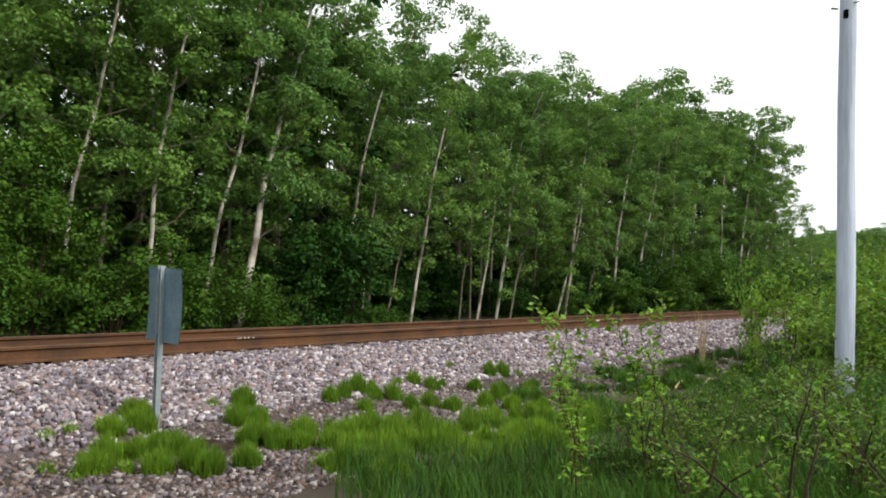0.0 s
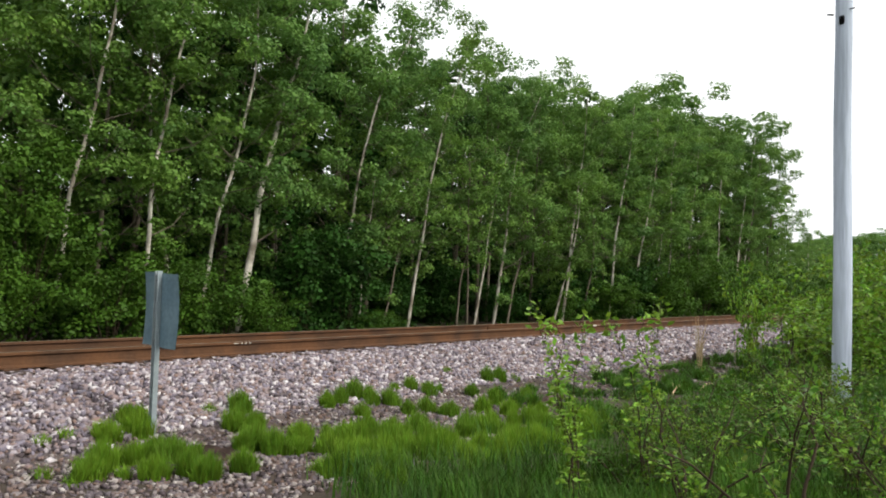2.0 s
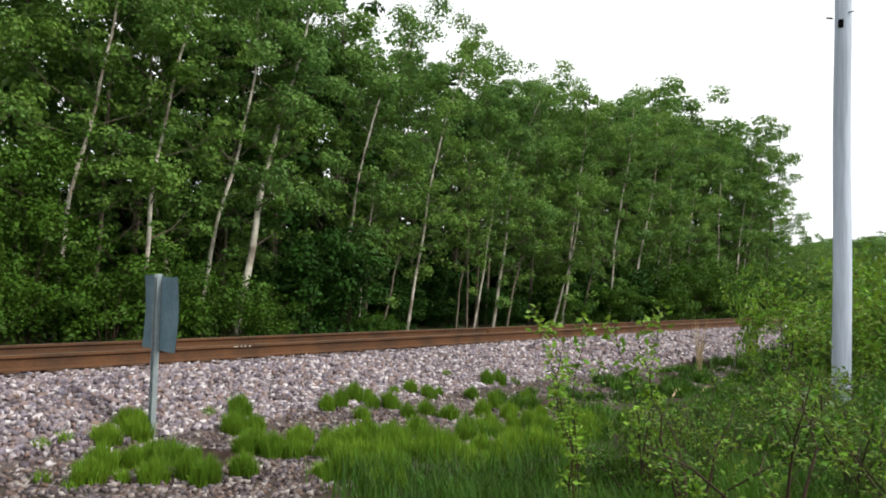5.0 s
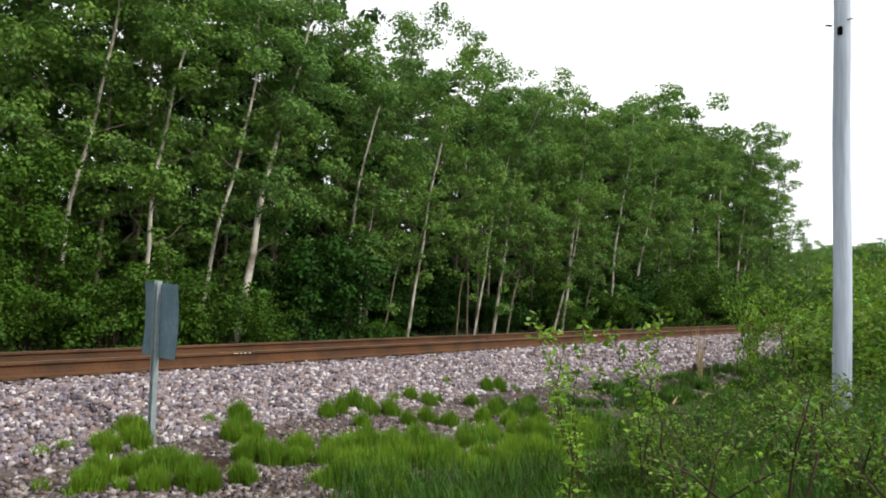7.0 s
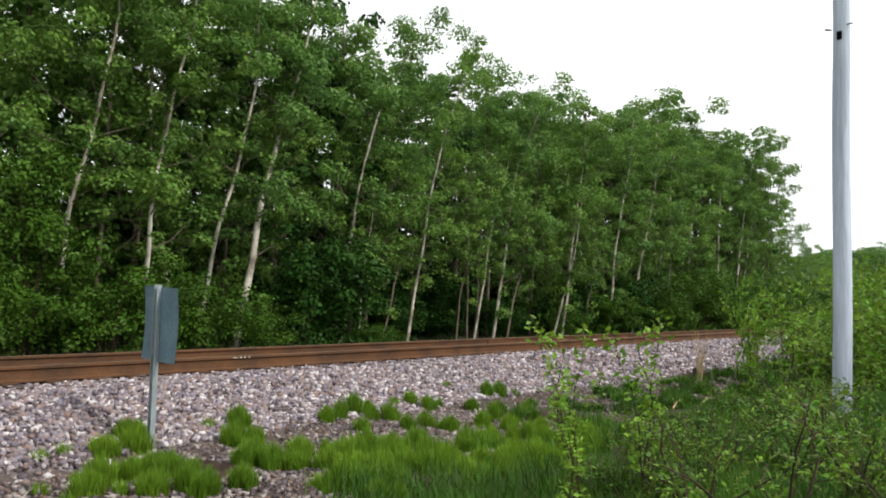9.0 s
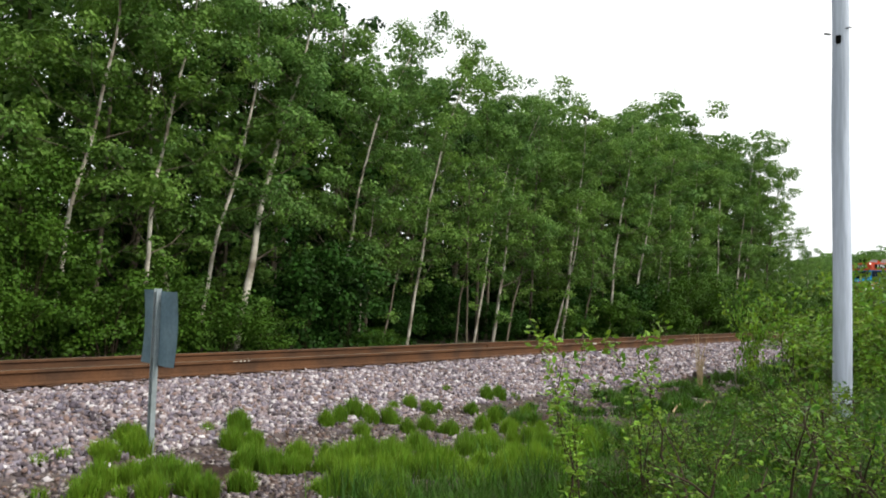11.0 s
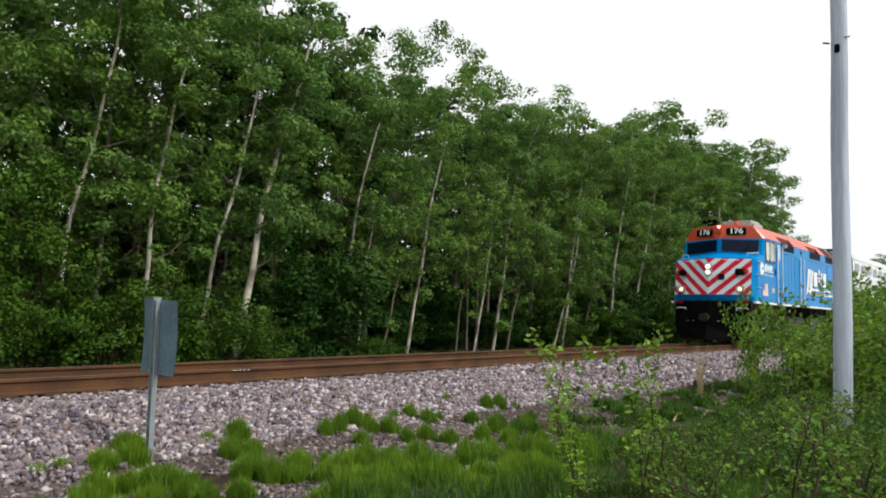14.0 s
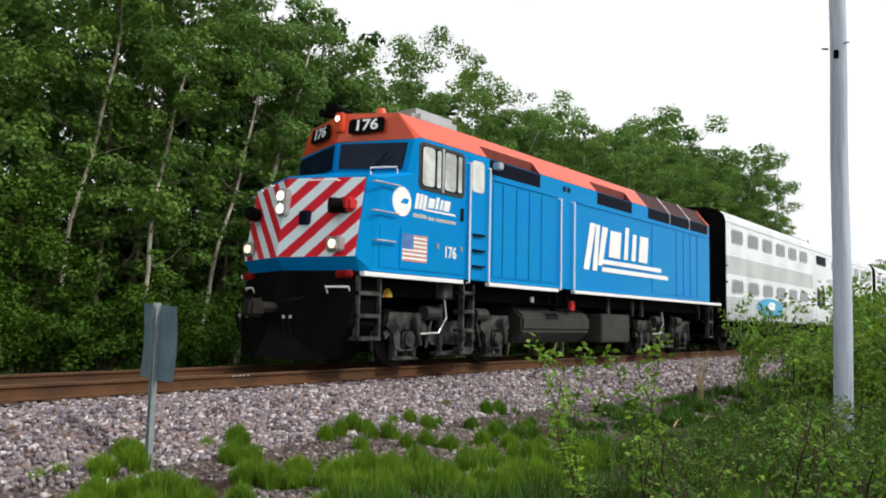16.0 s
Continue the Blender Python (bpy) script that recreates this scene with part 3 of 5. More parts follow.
# ---- train: helpers ----
def plate(bm, pts, o, e1, e2, thick):
    """A thin flat shape: 2D points in the plane of e1, e2 at o, pushed out along its normal."""
    o, e1, e2 = Vector(o), Vector(e1).normalized(), Vector(e2).normalized()
    nrm = e1.cross(e2)
    base = [o + e1 * a + e2 * b for a, b in pts]
    v0, v1 = [bm.verts.new(p) for p in base], [bm.verts.new(p + nrm * thick) for p in base]
    bm.faces.new(v0)
    bm.faces.new(v1)
    for i in range(len(pts)):
        j = (i + 1) % len(pts)
        bm.faces.new((v0[i], v0[j], v1[j], v1[i]))
    return bm


def rounded(x0, x1, z0, z1, r, n=4):
    out = []
    for cx, cz, a in ((x1 - r, z1 - r, 0), (x0 + r, z1 - r, 90), (x0 + r, z0 + r, 180), (x1 - r, z0 + r, 270)):
        out += [(cx + r * math.cos(radians(a + 90 * i / n)), cz + r * math.sin(radians(a + 90 * i / n))) for i in range(n + 1)]
    return out


def side_plate(name, pts, material, parent, thick=0.01, base=0.0, label="", far=False):
    """A flat shape on the side wall; points are distance along the train and height."""
    s = 1 if far else -1
    bm = plate(bmesh.new(), pts if not far else [(-a, b) for a, b in pts], (0, s * (1.556 + base), 0), (-s, 0, 0), (0, 0, 1), thick)
    return part(name, bm, material, parent, label)


def lettering(name, text, size, o, e1, e2, material, parent, squeeze=1.0):
    """Raised figures in the built-in font."""
    cu = bpy.data.curves.new(name, "FONT")
    cu.body, cu.size, cu.extrude, cu.align_x, cu.align_y = text, size, 0.004, "CENTER", "CENTER"
    cu.offset = size * 0.02
    tmp = bpy.data.objects.new(name, cu)
    me = bpy.data.meshes.new_from_object(tmp)
    bpy.data.objects.remove(tmp)
    e1, e2 = Vector(e1).normalized(), Vector(e2).normalized()
    m = Matrix((e1 * squeeze, e2, e1.cross(e2))).transposed().to_4x4()
    me.transform(Matrix.Translation(o) @ m)
    me.materials.clear()
    me.materials.append(material)
    ob = new(name, me)
    ob.parent = parent
    return ob


def disc(bm, c, axis, r, depth, sides=16):
    return rod(bm, [Vector(c), Vector(c) + Vector(axis).normalized() * depth], r, sides)


def grab(name, a, b, out, parent, r=0.014, material=None):
    """A bent grab iron from a to b, standing off by the vector out."""
    a, b, out = Vector(a), Vector(b), Vector(out)
    return part(name, rodded([a, a + out, b + out, b], r, 6), material or M_SILVER, parent)


# ---- locomotive ----
def loco_hull(loco):
    bm = bmesh.new()
    A = [(-0.24, 0, 1.46), (-0.42, 0, 1.72), (-0.24, 0, 3.12), (0.80, 0, 3.36), (0.86, 0, 3.93)]
    a = [bm.verts.new(p) for p in A]
    sides = []
    for s in (-1, 1):
        B = [(0.14, 1.41, 1.46), (0, 1.447, 1.72), (0.23, 1.438, 3.08), (1.16, 1.47, 3.28), (1.30, 1.50, 3.90)]
        C = [(0.28, 1.556, 1.5), (0.45, 1.556, 3.06), (1.28, 1.556, 3.26), (1.40, 1.556, 3.93), (15.6, 1.556, 3.93), (15.6, 1.556, 1.5)]
        b = [bm.verts.new((x, s * y, z)) for x, y, z in B]
        c = [bm.verts.new((x, s * y, z)) for x, y, z in C]
        for q in ((a[0], a[1], b[1], b[0]), (a[1], a[2], b[2], b[1]), (a[2], a[3], b[3], b[2]), (a[3], a[4], b[4], b[3]),
                  (b[0], b[1], b[2], c[1], c[0]), (b[2], b[3], c[2], c[1]), (b[3], b[4], c[3], c[2]), tuple(c)):
            bm.faces.new(q)
        sides.append((b, c))
    (b, c), (b2, c2) = sides
    bm.faces.new((c[4], c[5], c2[5], c2[4]))
    bm.faces.new((a[4], b[4], c[3], c[4], c2[4], c2[3], b2[4]))
    bm.faces.new((a[0], b[0], c[0], c[5], c2[5], c2[0], b2[0]))
    es = [e for e in bm.edges if e.calc_face_angle(0) > 0.5]
    bmesh.ops.bevel(bm, geom=es, offset=0.018, segments=2, affect="EDGES")
    return part("body", bm, M_BLUE, loco, "bright blue painted car body")


def loco_roof(loco):
    bm = bmesh.new()
    zb, zt = 3.935, 4.42
    t0, tc = bm.verts.new((0.98, 0, 4.50)), bm.verts.new((15.55, 0, 4.55))
    f0 = bm.verts.new((0.85, 0, zb))
    spans = [(1.40, 3.40, 0), (3.40, 5.35, 1), (5.35, 7.95, 0), (7.95, 9.90, 1), (9.90, 10.90, 0), (10.90, 15.40, 2), (15.40, 15.6, 0)]
    for s in (-1, 1):
        b4, t1 = bm.verts.new((1.30, s * 1.505, zb - 0.03)), bm.verts.new((1.22, s * 1.16, 4.40))
        c4 = bm.verts.new((1.40, s * 1.562, zb))
        bm.faces.new((f0, t0, t1, b4))
        bm.faces.new((b4, t1, c4))
        low = {1.40: c4}
        top = {1.40: t1}
        for x0, x1, kind in spans:
            if x1 not in low:
                low[x1] = bm.verts.new((x1, s * 1.562, zb))
                top[x1] = bm.verts.new((x1, s * 1.17, zt))
            if kind == 0:
                bm.faces.new((low[x0], low[x1], top[x1], top[x0]))
            if kind == 1:
                kept = set(bm.faces)
                p, q = bm.verts.new((x0, s * 1.348, zb)), bm.verts.new((x1, s * 1.348, zb))
                m0, m1 = bm.verts.new((x0, s * 1.348, 4.20)), bm.verts.new((x1, s * 1.348, 4.20))
                bm.faces.new((low[x0], low[x1], q, p))
                bm.faces.new((p, q, m1, m0))
                bm.faces.new((low[x0], p, m0))
                bm.faces.new((low[x1], q, m1))
                # pocket faces take the maroon tone that stands for their shade
                for f in set(bm.faces) - kept:
                    f.material_index = 1
                bm.faces.new((m0, m1, top[x1], top[x0]))
        ring = [top[x] for x in sorted(top)]
        bm.faces.new([t0] + ring + [tc])
        bm.faces.new((low[15.6], top[15.6], tc, bm.verts.new((15.55, 0, zb))))
    roof = part("roof", bm, [M_ORANGE, M_MAROON], loco, "orange painted roof with sloping shoulders")
    for s in (-1, 1):
        for i in range(3):
            x0, x1 = 10.92 + i * 1.5, 10.92 + i * 1.5 + 1.46
            b2 = bmesh.new()
            lo, hi = [(x0, s * 1.558, zb - 0.01), (x1, s * 1.558, zb - 0.01)], [(x0, s * 1.168, zt), (x1, s * 1.168, zt)]
            v = [b2.verts.new(p) for p in (*lo, *reversed(hi))]
            b2.faces.new(v)
            part("intake_screen", b2, M_SCREEN, roof, "dark maroon radiator intake screen")
            part("screen_rib", rodded([(x1 + 0.02, s * 1.57, zb - 0.30), (x1 + 0.02, s * 1.57, zb), (x1 + 0.02, s * 1.18, zt + 0.01)], 0.016, 6), M_WHITE if i < 2 else M_ORANGE, roof)
    # fittings on top
    part("horn_cluster", rod(rod(rod(boxed(1.28, 1.5, 0.25, 0.6, 4.47, 4.58, 0.02), [(1.4, 0.2, 4.62), (0.92, 0.2, 4.62)], [0.04, 0.10], 10),
                                 [(1.45, 0.42, 4.66), (0.98, 0.42, 4.66)], [0.035, 0.085], 10), [(1.4, 0.62, 4.62), (1.0, 0.62, 4.62)], [0.035, 0.085], 10), M_BLACK, roof, "black air horns")
    part("beacon", rod(rod(bmesh.new(), [(1.55, -0.42, 4.42), (1.55, -0.42, 4.56)], 0.10, 14), [(1.55, -0.42, 4.55), (1.55, -0.42, 4.66)], [0.11, 0.08], 14), M_ORANGE, roof, "orange roof beacon")
    part("roof_hatch", boxed(1.95, 3.3, -0.95, 0.4, 4.38, 4.74, 0.12), M_SILVER, roof, "grey air conditioner box")
    part("antenna_box", boxed(3.65, 3.95, -0.78, -0.5, 4.40, 4.60, 0.03), M_BLACK, roof)
    part("exhaust_stack", boxed(7.2, 7.8, -0.3, 0.3, 4.42, 4.66, 0.03), M_BLACK, roof)
    for i in range(3):
        fan = rodded([(11.9 + i * 1.35, 0, 4.40), (11.9 + i * 1.35, 0, 4.62)], 0.55, 20)
        part("radiator_fan", fan, M_BLACK, roof)
    return roof


def number_board(roof, s):
    """An illuminated number board on the slanted front of the roof."""
    e1 = Vector((-s * 0.28, -1, 0)).normalized()
    e2 = Vector((0.17, 0, 1)).normalized()
    e2 = (e2 - e1 * e2.dot(e1)).normalized()
    c = Vector((1.01, s * 0.60, 4.19))
    nrm = e1.cross(e2)
    if nrm.x > 0:
        nrm = -nrm
    o = c + nrm * 0.012
    b = part("number_board", plate(bmesh.new(), rounded(-0.36, 0.36, -0.14, 0.14, 0.05), o, e1, e2, 0.03), M_BLACK, roof, "black number board with white figures")
    lettering("figures", "176", 0.29, o + nrm * 0.034, e1, e2, M_WHITE, b, 1.15)


def loco_front(loco):
    # chevron panels lie just proud of the nose
    for s in (-1, 1):
        bm = bmesh.new()
        off = Vector((-0.96, s * 0.28, 0)) * 0.006
        pts = [(-0.42, 0, 1.725), (-0.245, 0, 3.085), (0.20, s * 1.42, 3.045), (-0.01, s * 1.43, 1.725)]
        v = [bm.verts.new(Vector(p) + off) for p in pts]
        w = [bm.verts.new(Vector(p) - off) for p in pts]
        bm.faces.new(v)
        bm.faces.new(list(reversed(w)))
        for i in range(4):
            j = (i + 1) % 4
            bm.faces.new((v[i], v[j], w[j], w[i]))
        part("chevron_panel", bm, M_CHEVRON, loco, "red and white chevron warning stripes")
        # windshield pane
        e1 = Vector((-s * 0.235, -1, 0)).normalized()
        n = Vector((-1, s * 0.235, 0)).normalized()
        c0 = Vector((0.82, s * 0.10, 3.42))
        bm = bmesh.new()
        quad = [(0.835, s * 0.09, 3.43), (1.13, s * 1.36, 3.35), (1.225, s * 1.39, 3.83), (0.875, s * 0.09, 3.89)]
        v = [bm.verts.new(Vector(p) + n * 0.022) for p in quad]
        w = [bm.verts.new(Vector(p) - n * 0.03) for p in quad]
        bm.faces.new(v)
        for i in range(4):
            j = (i + 1) % 4
            bm.faces.new((v[i], v[j], w[j], w[i]))
        ws = part("windshield", bm, M_GLASS, loco, "dark tinted windshield pane")
        part("wiper", rodded([(0.98, s * 0.75, 3.32), (1.00, s * 1.15, 3.66)], 0.010, 5), M_BLACK, ws)
        grab("handrail", (0.62, s * 1.12, 3.19), (0.92, s * 1.46, 3.22), (-0.02, 0, 0.11), loco, 0.016, M_WHITE)
        grab("nose_handrail", (-0.14, s * 0.5, 3.02), (0.02, s * 1.0, 3.0), (-0.07, 0, 0.0), loco, 0.012, M_WHITE)
        # lamps low on the nose
        d = part("ditch_light", boxed(-0.20, 0.06, s * 1.10 - 0.13, s * 1.10 + 0.17 * 1, 1.80, 2.05, 0.03), M_SILVER, loco, "silver ditch light housing")
        part("lens", disc(bmesh.new(), (-0.225, s * 1.10, 1.925), (1, 0, 0), 0.07, 0.03), M_LAMP2, d, "lit lamp lens")
        h = part("marker_horn", rodded([(-0.22, s * 1.02, 2.56), (0.02, s * 1.16, 2.56)], [0.13, 0.12], 14), M_BLACK, loco, "black lamp barrel in a red hood")
        part("hood", boxed(-0.10, 0.22, s * 1.20 - 0.14, s * 1.20 + 0.14, 2.46, 2.70, 0.05), M_RED, h)
        part("class_light", boxed(-0.10, 0.06, s * 1.22 - 0.16, s * 1.22 + 0.16, 1.38, 1.50, 0.03), M_REDLENS, loco, "dark red marker light under the nose")
        grab("pilot_handrail", (-0.12, s * 0.95, 1.13), (0.03, s * 1.33, 1.13), (-0.05, 0, 0.10), loco, 0.018, M_WHITE)
    hl = part("headlight", boxed(-0.40, -0.22, -0.115, 0.115, 2.43, 2.89, 0.03), M_SILVER, loco, "twin headlight in a steel frame")
    for z in (2.55, 2.77):
        part("lens", disc(bmesh.new(), (-0.415, 0, z), (1, 0, 0), 0.082, 0.03), M_LAMP, hl, "lit headlight lens")
    top = part("top_headlight", boxed(0.84, 0.98, -0.10, 0.10, 4.12, 4.50, 0.03), M_ORANGE, loco, "upper headlight between the number boards")
    part("lens", disc(bmesh.new(), (0.825, 0, 4.38), (1, 0, 0), 0.055, 0.03), M_LAMP, top)
    part("nose_vent", boxed(-0.27, -0.14, -0.54, -0.33, 2.27, 2.50, 0.01), M_NAVY, loco, "square dark vent on the nose")
    # pilot
    bm = bmesh.new()
    ring = lambda rows: [bm.verts.new(p) for p in rows]
    up = ring([(-0.36, 0, 1.50), (0.06, -1.40, 1.50), (0.55, -1.40, 1.50), (0.55, 1.40, 1.50), (0.06, 1.40, 1.50)])
    md = ring([(-0.52, 0, 0.62), (-0.05, -1.42, 0.62), (0.55, -1.42, 0.62), (0.55, 1.42, 0.62), (-0.05, 1.42, 0.62)])
    lo = ring([(-0.78, 0, 0.05), (-0.22, -1.12, 0.05), (0.45, -1.0, 0.05), (0.45, 1.0, 0.05), (-0.22, 1.12, 0.05)])
    for r0, r1 in ((up, md), (md, lo)):
        for i in range(5):
            bm.faces.new((r0[i], r0[(i + 1) % 5], r1[(i + 1) % 5], r1[i]))
    bm.faces.new(up)
    bm.faces.new(lo)
    p = part("pilot", bm, M_BLACK, loco, "black snow plow pilot")
    part("coupler", rod(boxed(-1.02, -0.72, -0.15, 0.15, 0.72, 1.02, 0.05), [(-0.8, 0, 0.87), (-0.3, 0, 0.87)], 0.10, 8), M_WHEEL, p)
    for y in (-0.45, -0.62, 0.5, 0.7):
        part("air_hose", rodded([(-0.33, y, 1.05), (-0.62, y, 0.98), (-0.68, y - 0.03, 0.72), (-0.62, y - 0.05, 0.45)], 0.022, 6), M_BLACK, p)
        part("hose_fitting", boxed(-0.66, -0.60, y - 0.05, y + 0.02, 0.70, 0.76, 0.01), M_SILVER, p)


def loco_side(loco, far):
    s = 1 if far else -1
    sp = lambda *a, **k: side_plate(*a, far=far, **k)
    w = sp("cab_window", rounded(1.36, 2.68, 3.01, 3.87, 0.12), M_TANK, loco, thick=0.012, label="cab side window with a dark gasket")
    for x0, x1 in ((1.42, 1.98), (2.04, 2.62)):
        pn = sp("pane", rounded(x0, x1, 3.07, 3.81, 0.09), M_GLASS, w, thick=0.012, base=0.008)
        # pale plates laid on the dark pane, painting the sky that shows through
        sp("blind", rounded(x0 + 0.03, x0 + 0.36, 3.09, 3.79, 0.07), M_PANE, pn, thick=0.003, base=0.021, label="pale patch on the glass for sky showing through")
        sp("seat_back", rounded(x0 + 0.43, x0 + 0.54, 3.10, 3.78, 0.03), M_PANE, pn, thick=0.002, base=0.021)
    sp("sash", [(1.985, 3.03), (2.035, 3.03), (2.035, 3.84), (1.985, 3.84)], M_SILVER, w, thick=0.03, base=0.008)
    d = sp("cab_door", rounded(2.82, 3.38, 1.52, 3.88, 0.05), M_BLUE, loco, thick=0.014)
    sp("door_pane", rounded(2.90, 3.29, 3.19, 3.80, 0.08), M_PANE, d, thick=0.010, base=0.016)
    for z in (1.75, 2.05, 2.35):
        part("foot_rung", boxed(2.95, 3.30, min(s * 1.57, s * 1.63), max(s * 1.57, s * 1.63), z, z + 0.035), M_NAVY, d)
    sp("tool_door", rounded(0.92, 2.72, 1.58, 2.28, 0.03), M_BLUE, loco, thick=0.014)
    sp("battery_door", rounded(0.42, 0.86, 1.58, 2.28, 0.03), M_BLUE, loco, thick=0.012)
    for x in (2.79, 3.43):
        grab("door_handrail", (x, s * 1.56, 1.44), (x, s * 1.56, 3.72), (0, s * 0.07, 0), loco, 0.019, M_WHITE)
    for x in (6.17, 6.77):
        grab("side_handrail", (x, s * 1.56, 1.46), (x, s * 1.56, 3.50), (0, s * 0.07, 0), loco, 0.022, M_WHITE)
    for x0, x1, z in ((0.23, 0.82, 2.97), (0.22, 0.80, 2.49), (0.30, 0.74, 2.01)):
        grab("grab_iron", (x0, s * 1.545, z), (x1, s * 1.56, z), (0, s * 0.07, 0), loco, 0.016)
    # sill strip, broken at the door and the side steps
    for x0, x1 in ((0.05, 2.66), (3.48, 6.12), (6.85, 16.55)):
        part("side_sill", boxed(x0, x1, min(s * 1.50, s * 1.60), max(s * 1.50, s * 1.60), 1.41, 1.485, 0.004), M_WHITE, loco, "white painted side sill")
    # louvred openings under the roof edge
    for x0, x1 in ((3.50, 5.38), (8.0, 9.92), (10.95, 15.42)):
        o = sp("side_opening", [(x0, 3.63), (x1, 3.63), (x1, 3.92), (x0, 3.92)], M_NAVY, loco, thick=0.004, label="dark louvred air intake")
        for k in range(5):
            z = 3.65 + k * 0.055
            part("louvre", boxed(x0 + 0.01, x1 - 0.01, min(s * 1.558, s * 1.575), max(s * 1.558, s * 1.575), z, z + 0.012), M_NAVY, o)
    # engine room doors
    for x0, x1 in ((3.62, 3.93), (3.97, 4.42), (4.46, 4.91), (4.95, 5.36), (5.44, 6.10), (6.24, 6.70), (11.18, 12.80), (12.88, 13.36), (13.42, 13.89), (13.95, 14.44), (14.5, 15.28)):
        sp("door_seam", [(x1 + 0.008, 1.60), (x1 + 0.024, 1.60), (x1 + 0.024, 3.47), (x1 + 0.008, 3.47)], M_NAVY, loco, thick=0.004)
        sp("engine_door", rounded(x0, x1, 1.60, 3.47, 0.02, 2), M_BLUE, loco, thick=0.016)
    for x0, x1 in ((3.5, 6.1), (6.85, 15.5)):
        part("belt_rail", boxed(x0, x1, min(s * 1.556, s * 1.578), max(s * 1.556, s * 1.578), 3.51, 3.545, 0.006), M_BLUE, loco)
    for x in (6.35, 6.55):
        sp("vent", [(x, 3.70), (x + 0.14, 3.70), (x + 0.14, 3.82), (x, 3.82)], M_NAVY, loco, thick=0.006)
    part("mirror", boxed(3.55, 3.72, min(s * 1.58, s * 1.75), max(s * 1.58, s * 1.75), 3.72, 3.86, 0.02), M_SILVER, loco)
    part("door_latch", boxed(2.58, 2.66, min(s * 1.556, s * 1.585), max(s * 1.556, s * 1.585), 2.58, 2.82, 0.008), M_NAVY, loco)
    # emblem and lettering as plain white shapes
    ring = [(0.945 + 0.24 * math.cos(a * math.tau / 24), 2.73 + 0.255 * math.sin(a * math.tau / 24)) for a in range(24)]
    e = sp("emblem_disc", ring, M_WHITE, loco, thick=0.006, label="white round emblem")
    sp("emblem_shape", [(0.90, 2.70), (1.08, 2.70), (1.12, 2.79), (0.98, 2.79)], M_BLUE, e, thick=0.003, base=0.0075)
    lg = sp("emblem_bar", [(8.22, 2.0), (12.26, 2.0), (12.2, 2.11), (8.25, 2.11)], M_WHITE, loco, thick=0.008, base=0.014, label="large white slanted emblem shapes")
    for pts in ([(8.27, 2.19), (11.80, 2.19), (11.75, 2.30), (8.30, 2.30)], [(7.30, 2.0), (7.56, 2.0), (7.90, 3.13), (7.62, 3.13)], [(7.74, 2.0), (7.97, 2.0), (8.12, 3.12), (7.92, 3.12)],
                [(8.02, 2.14), (8.24, 2.14), (8.53, 3.10), (8.24, 3.10)]):
        sp("emblem_stroke", pts, M_WHITE, lg, thick=0.008, base=0.014)
    for x0, x1, z1 in ((8.58, 9.28, 3.05), (9.42, 9.72, 3.22), (9.86, 10.18, 3.08), (10.30, 10.92, 3.08)):
        sp("emblem_stroke", [(x0, 2.38), (x1 - 0.08, 2.38), (x1, z1), (x0 + 0.10, z1)], M_WHITE, lg, thick=0.008, base=0.014)
    sm = sp("small_emblem_bar", [(1.50, 2.645), (2.44, 2.645), (2.40, 2.68), (1.52, 2.68)], M_WHITE, loco, thick=0.006, label="small white slanted emblem shapes")
    for x0, x1, z0, z1 in ((1.27, 1.36, 2.65, 2.93), (1.38, 1.46, 2.66, 2.93), (1.48, 1.57, 2.66, 2.92), (1.62, 1.79, 2.71, 2.89), (1.83, 1.91, 2.71, 2.93), (1.95, 2.03, 2.71, 2.90), (2.06, 2.23, 2.71, 2.90)):
        sp("emblem_stroke", [(x0, z0), (x1, z0), (x1 + 0.05, z1), (x0 + 0.05, z1)], M_WHITE, sm, thick=0.006)
    tb = sp("lettering_bar", [(1.24, 2.50), (1.60, 2.50), (1.60, 2.57), (1.24, 2.57)], M_SILVER, loco, thick=0.004, label="small pale line of writing")
    for x0, x1 in ((1.64, 1.82), (1.86, 2.44)):
        sp("lettering_bar", [(x0, 2.49), (x1, 2.49), (x1, 2.55), (x0, 2.55)], M_SILVER, tb, thick=0.004)
    # flag panel
    fl = sp("flag_panel", [(0.97, 1.72), (1.62, 1.72), (1.62, 2.19), (0.97, 2.19)], M_WHITE, loco, thick=0.004, base=0.014, label="painted striped flag panel")
    for k in range(7):
        z = 1.72 + k * 0.0723
        sp("flag_stripe", [(0.97, z), (1.62, z), (1.62, z + 0.036), (0.97, z + 0.036)], M_FLAGRED, fl, thick=0.002, base=0.018)
    sp("flag_field", [(0.97, 1.93), (1.25, 1.93), (1.25, 2.19), (0.97, 2.19)], M_FLAGBLUE, fl, thick=0.002, base=0.0205)
    lettering("fleet_number", "176", 0.29, (2.27, s * 1.578, 1.95), (-s, 0, 0), (0, 0, 1), M_WHITE, loco, 0.85)
    for x in (1.86, 2.56):
        part("lamp_bracket", boxed(x, x + 0.06, min(s * 1.57, s * 1.60), max(s * 1.57, s * 1.60), 2.0, 2.1, 0.008), M_SILVER, loco)
    # steps
    for x0, x1, z0, z1, n in ((0.06, 0.60, 0.41, 1.14, 3), (2.82, 3.18, 0.20, 1.26, 4), (15.7, 16.1, 0.40, 1.35, 3)):
        st = part("step_ladder", boxed(x0, x0 + 0.05, min(s * 1.36, s * 1.48), max(s * 1.36, s * 1.48), z0, 1.42, 0.008), M_GRIME, loco, "grey steel step ladder")
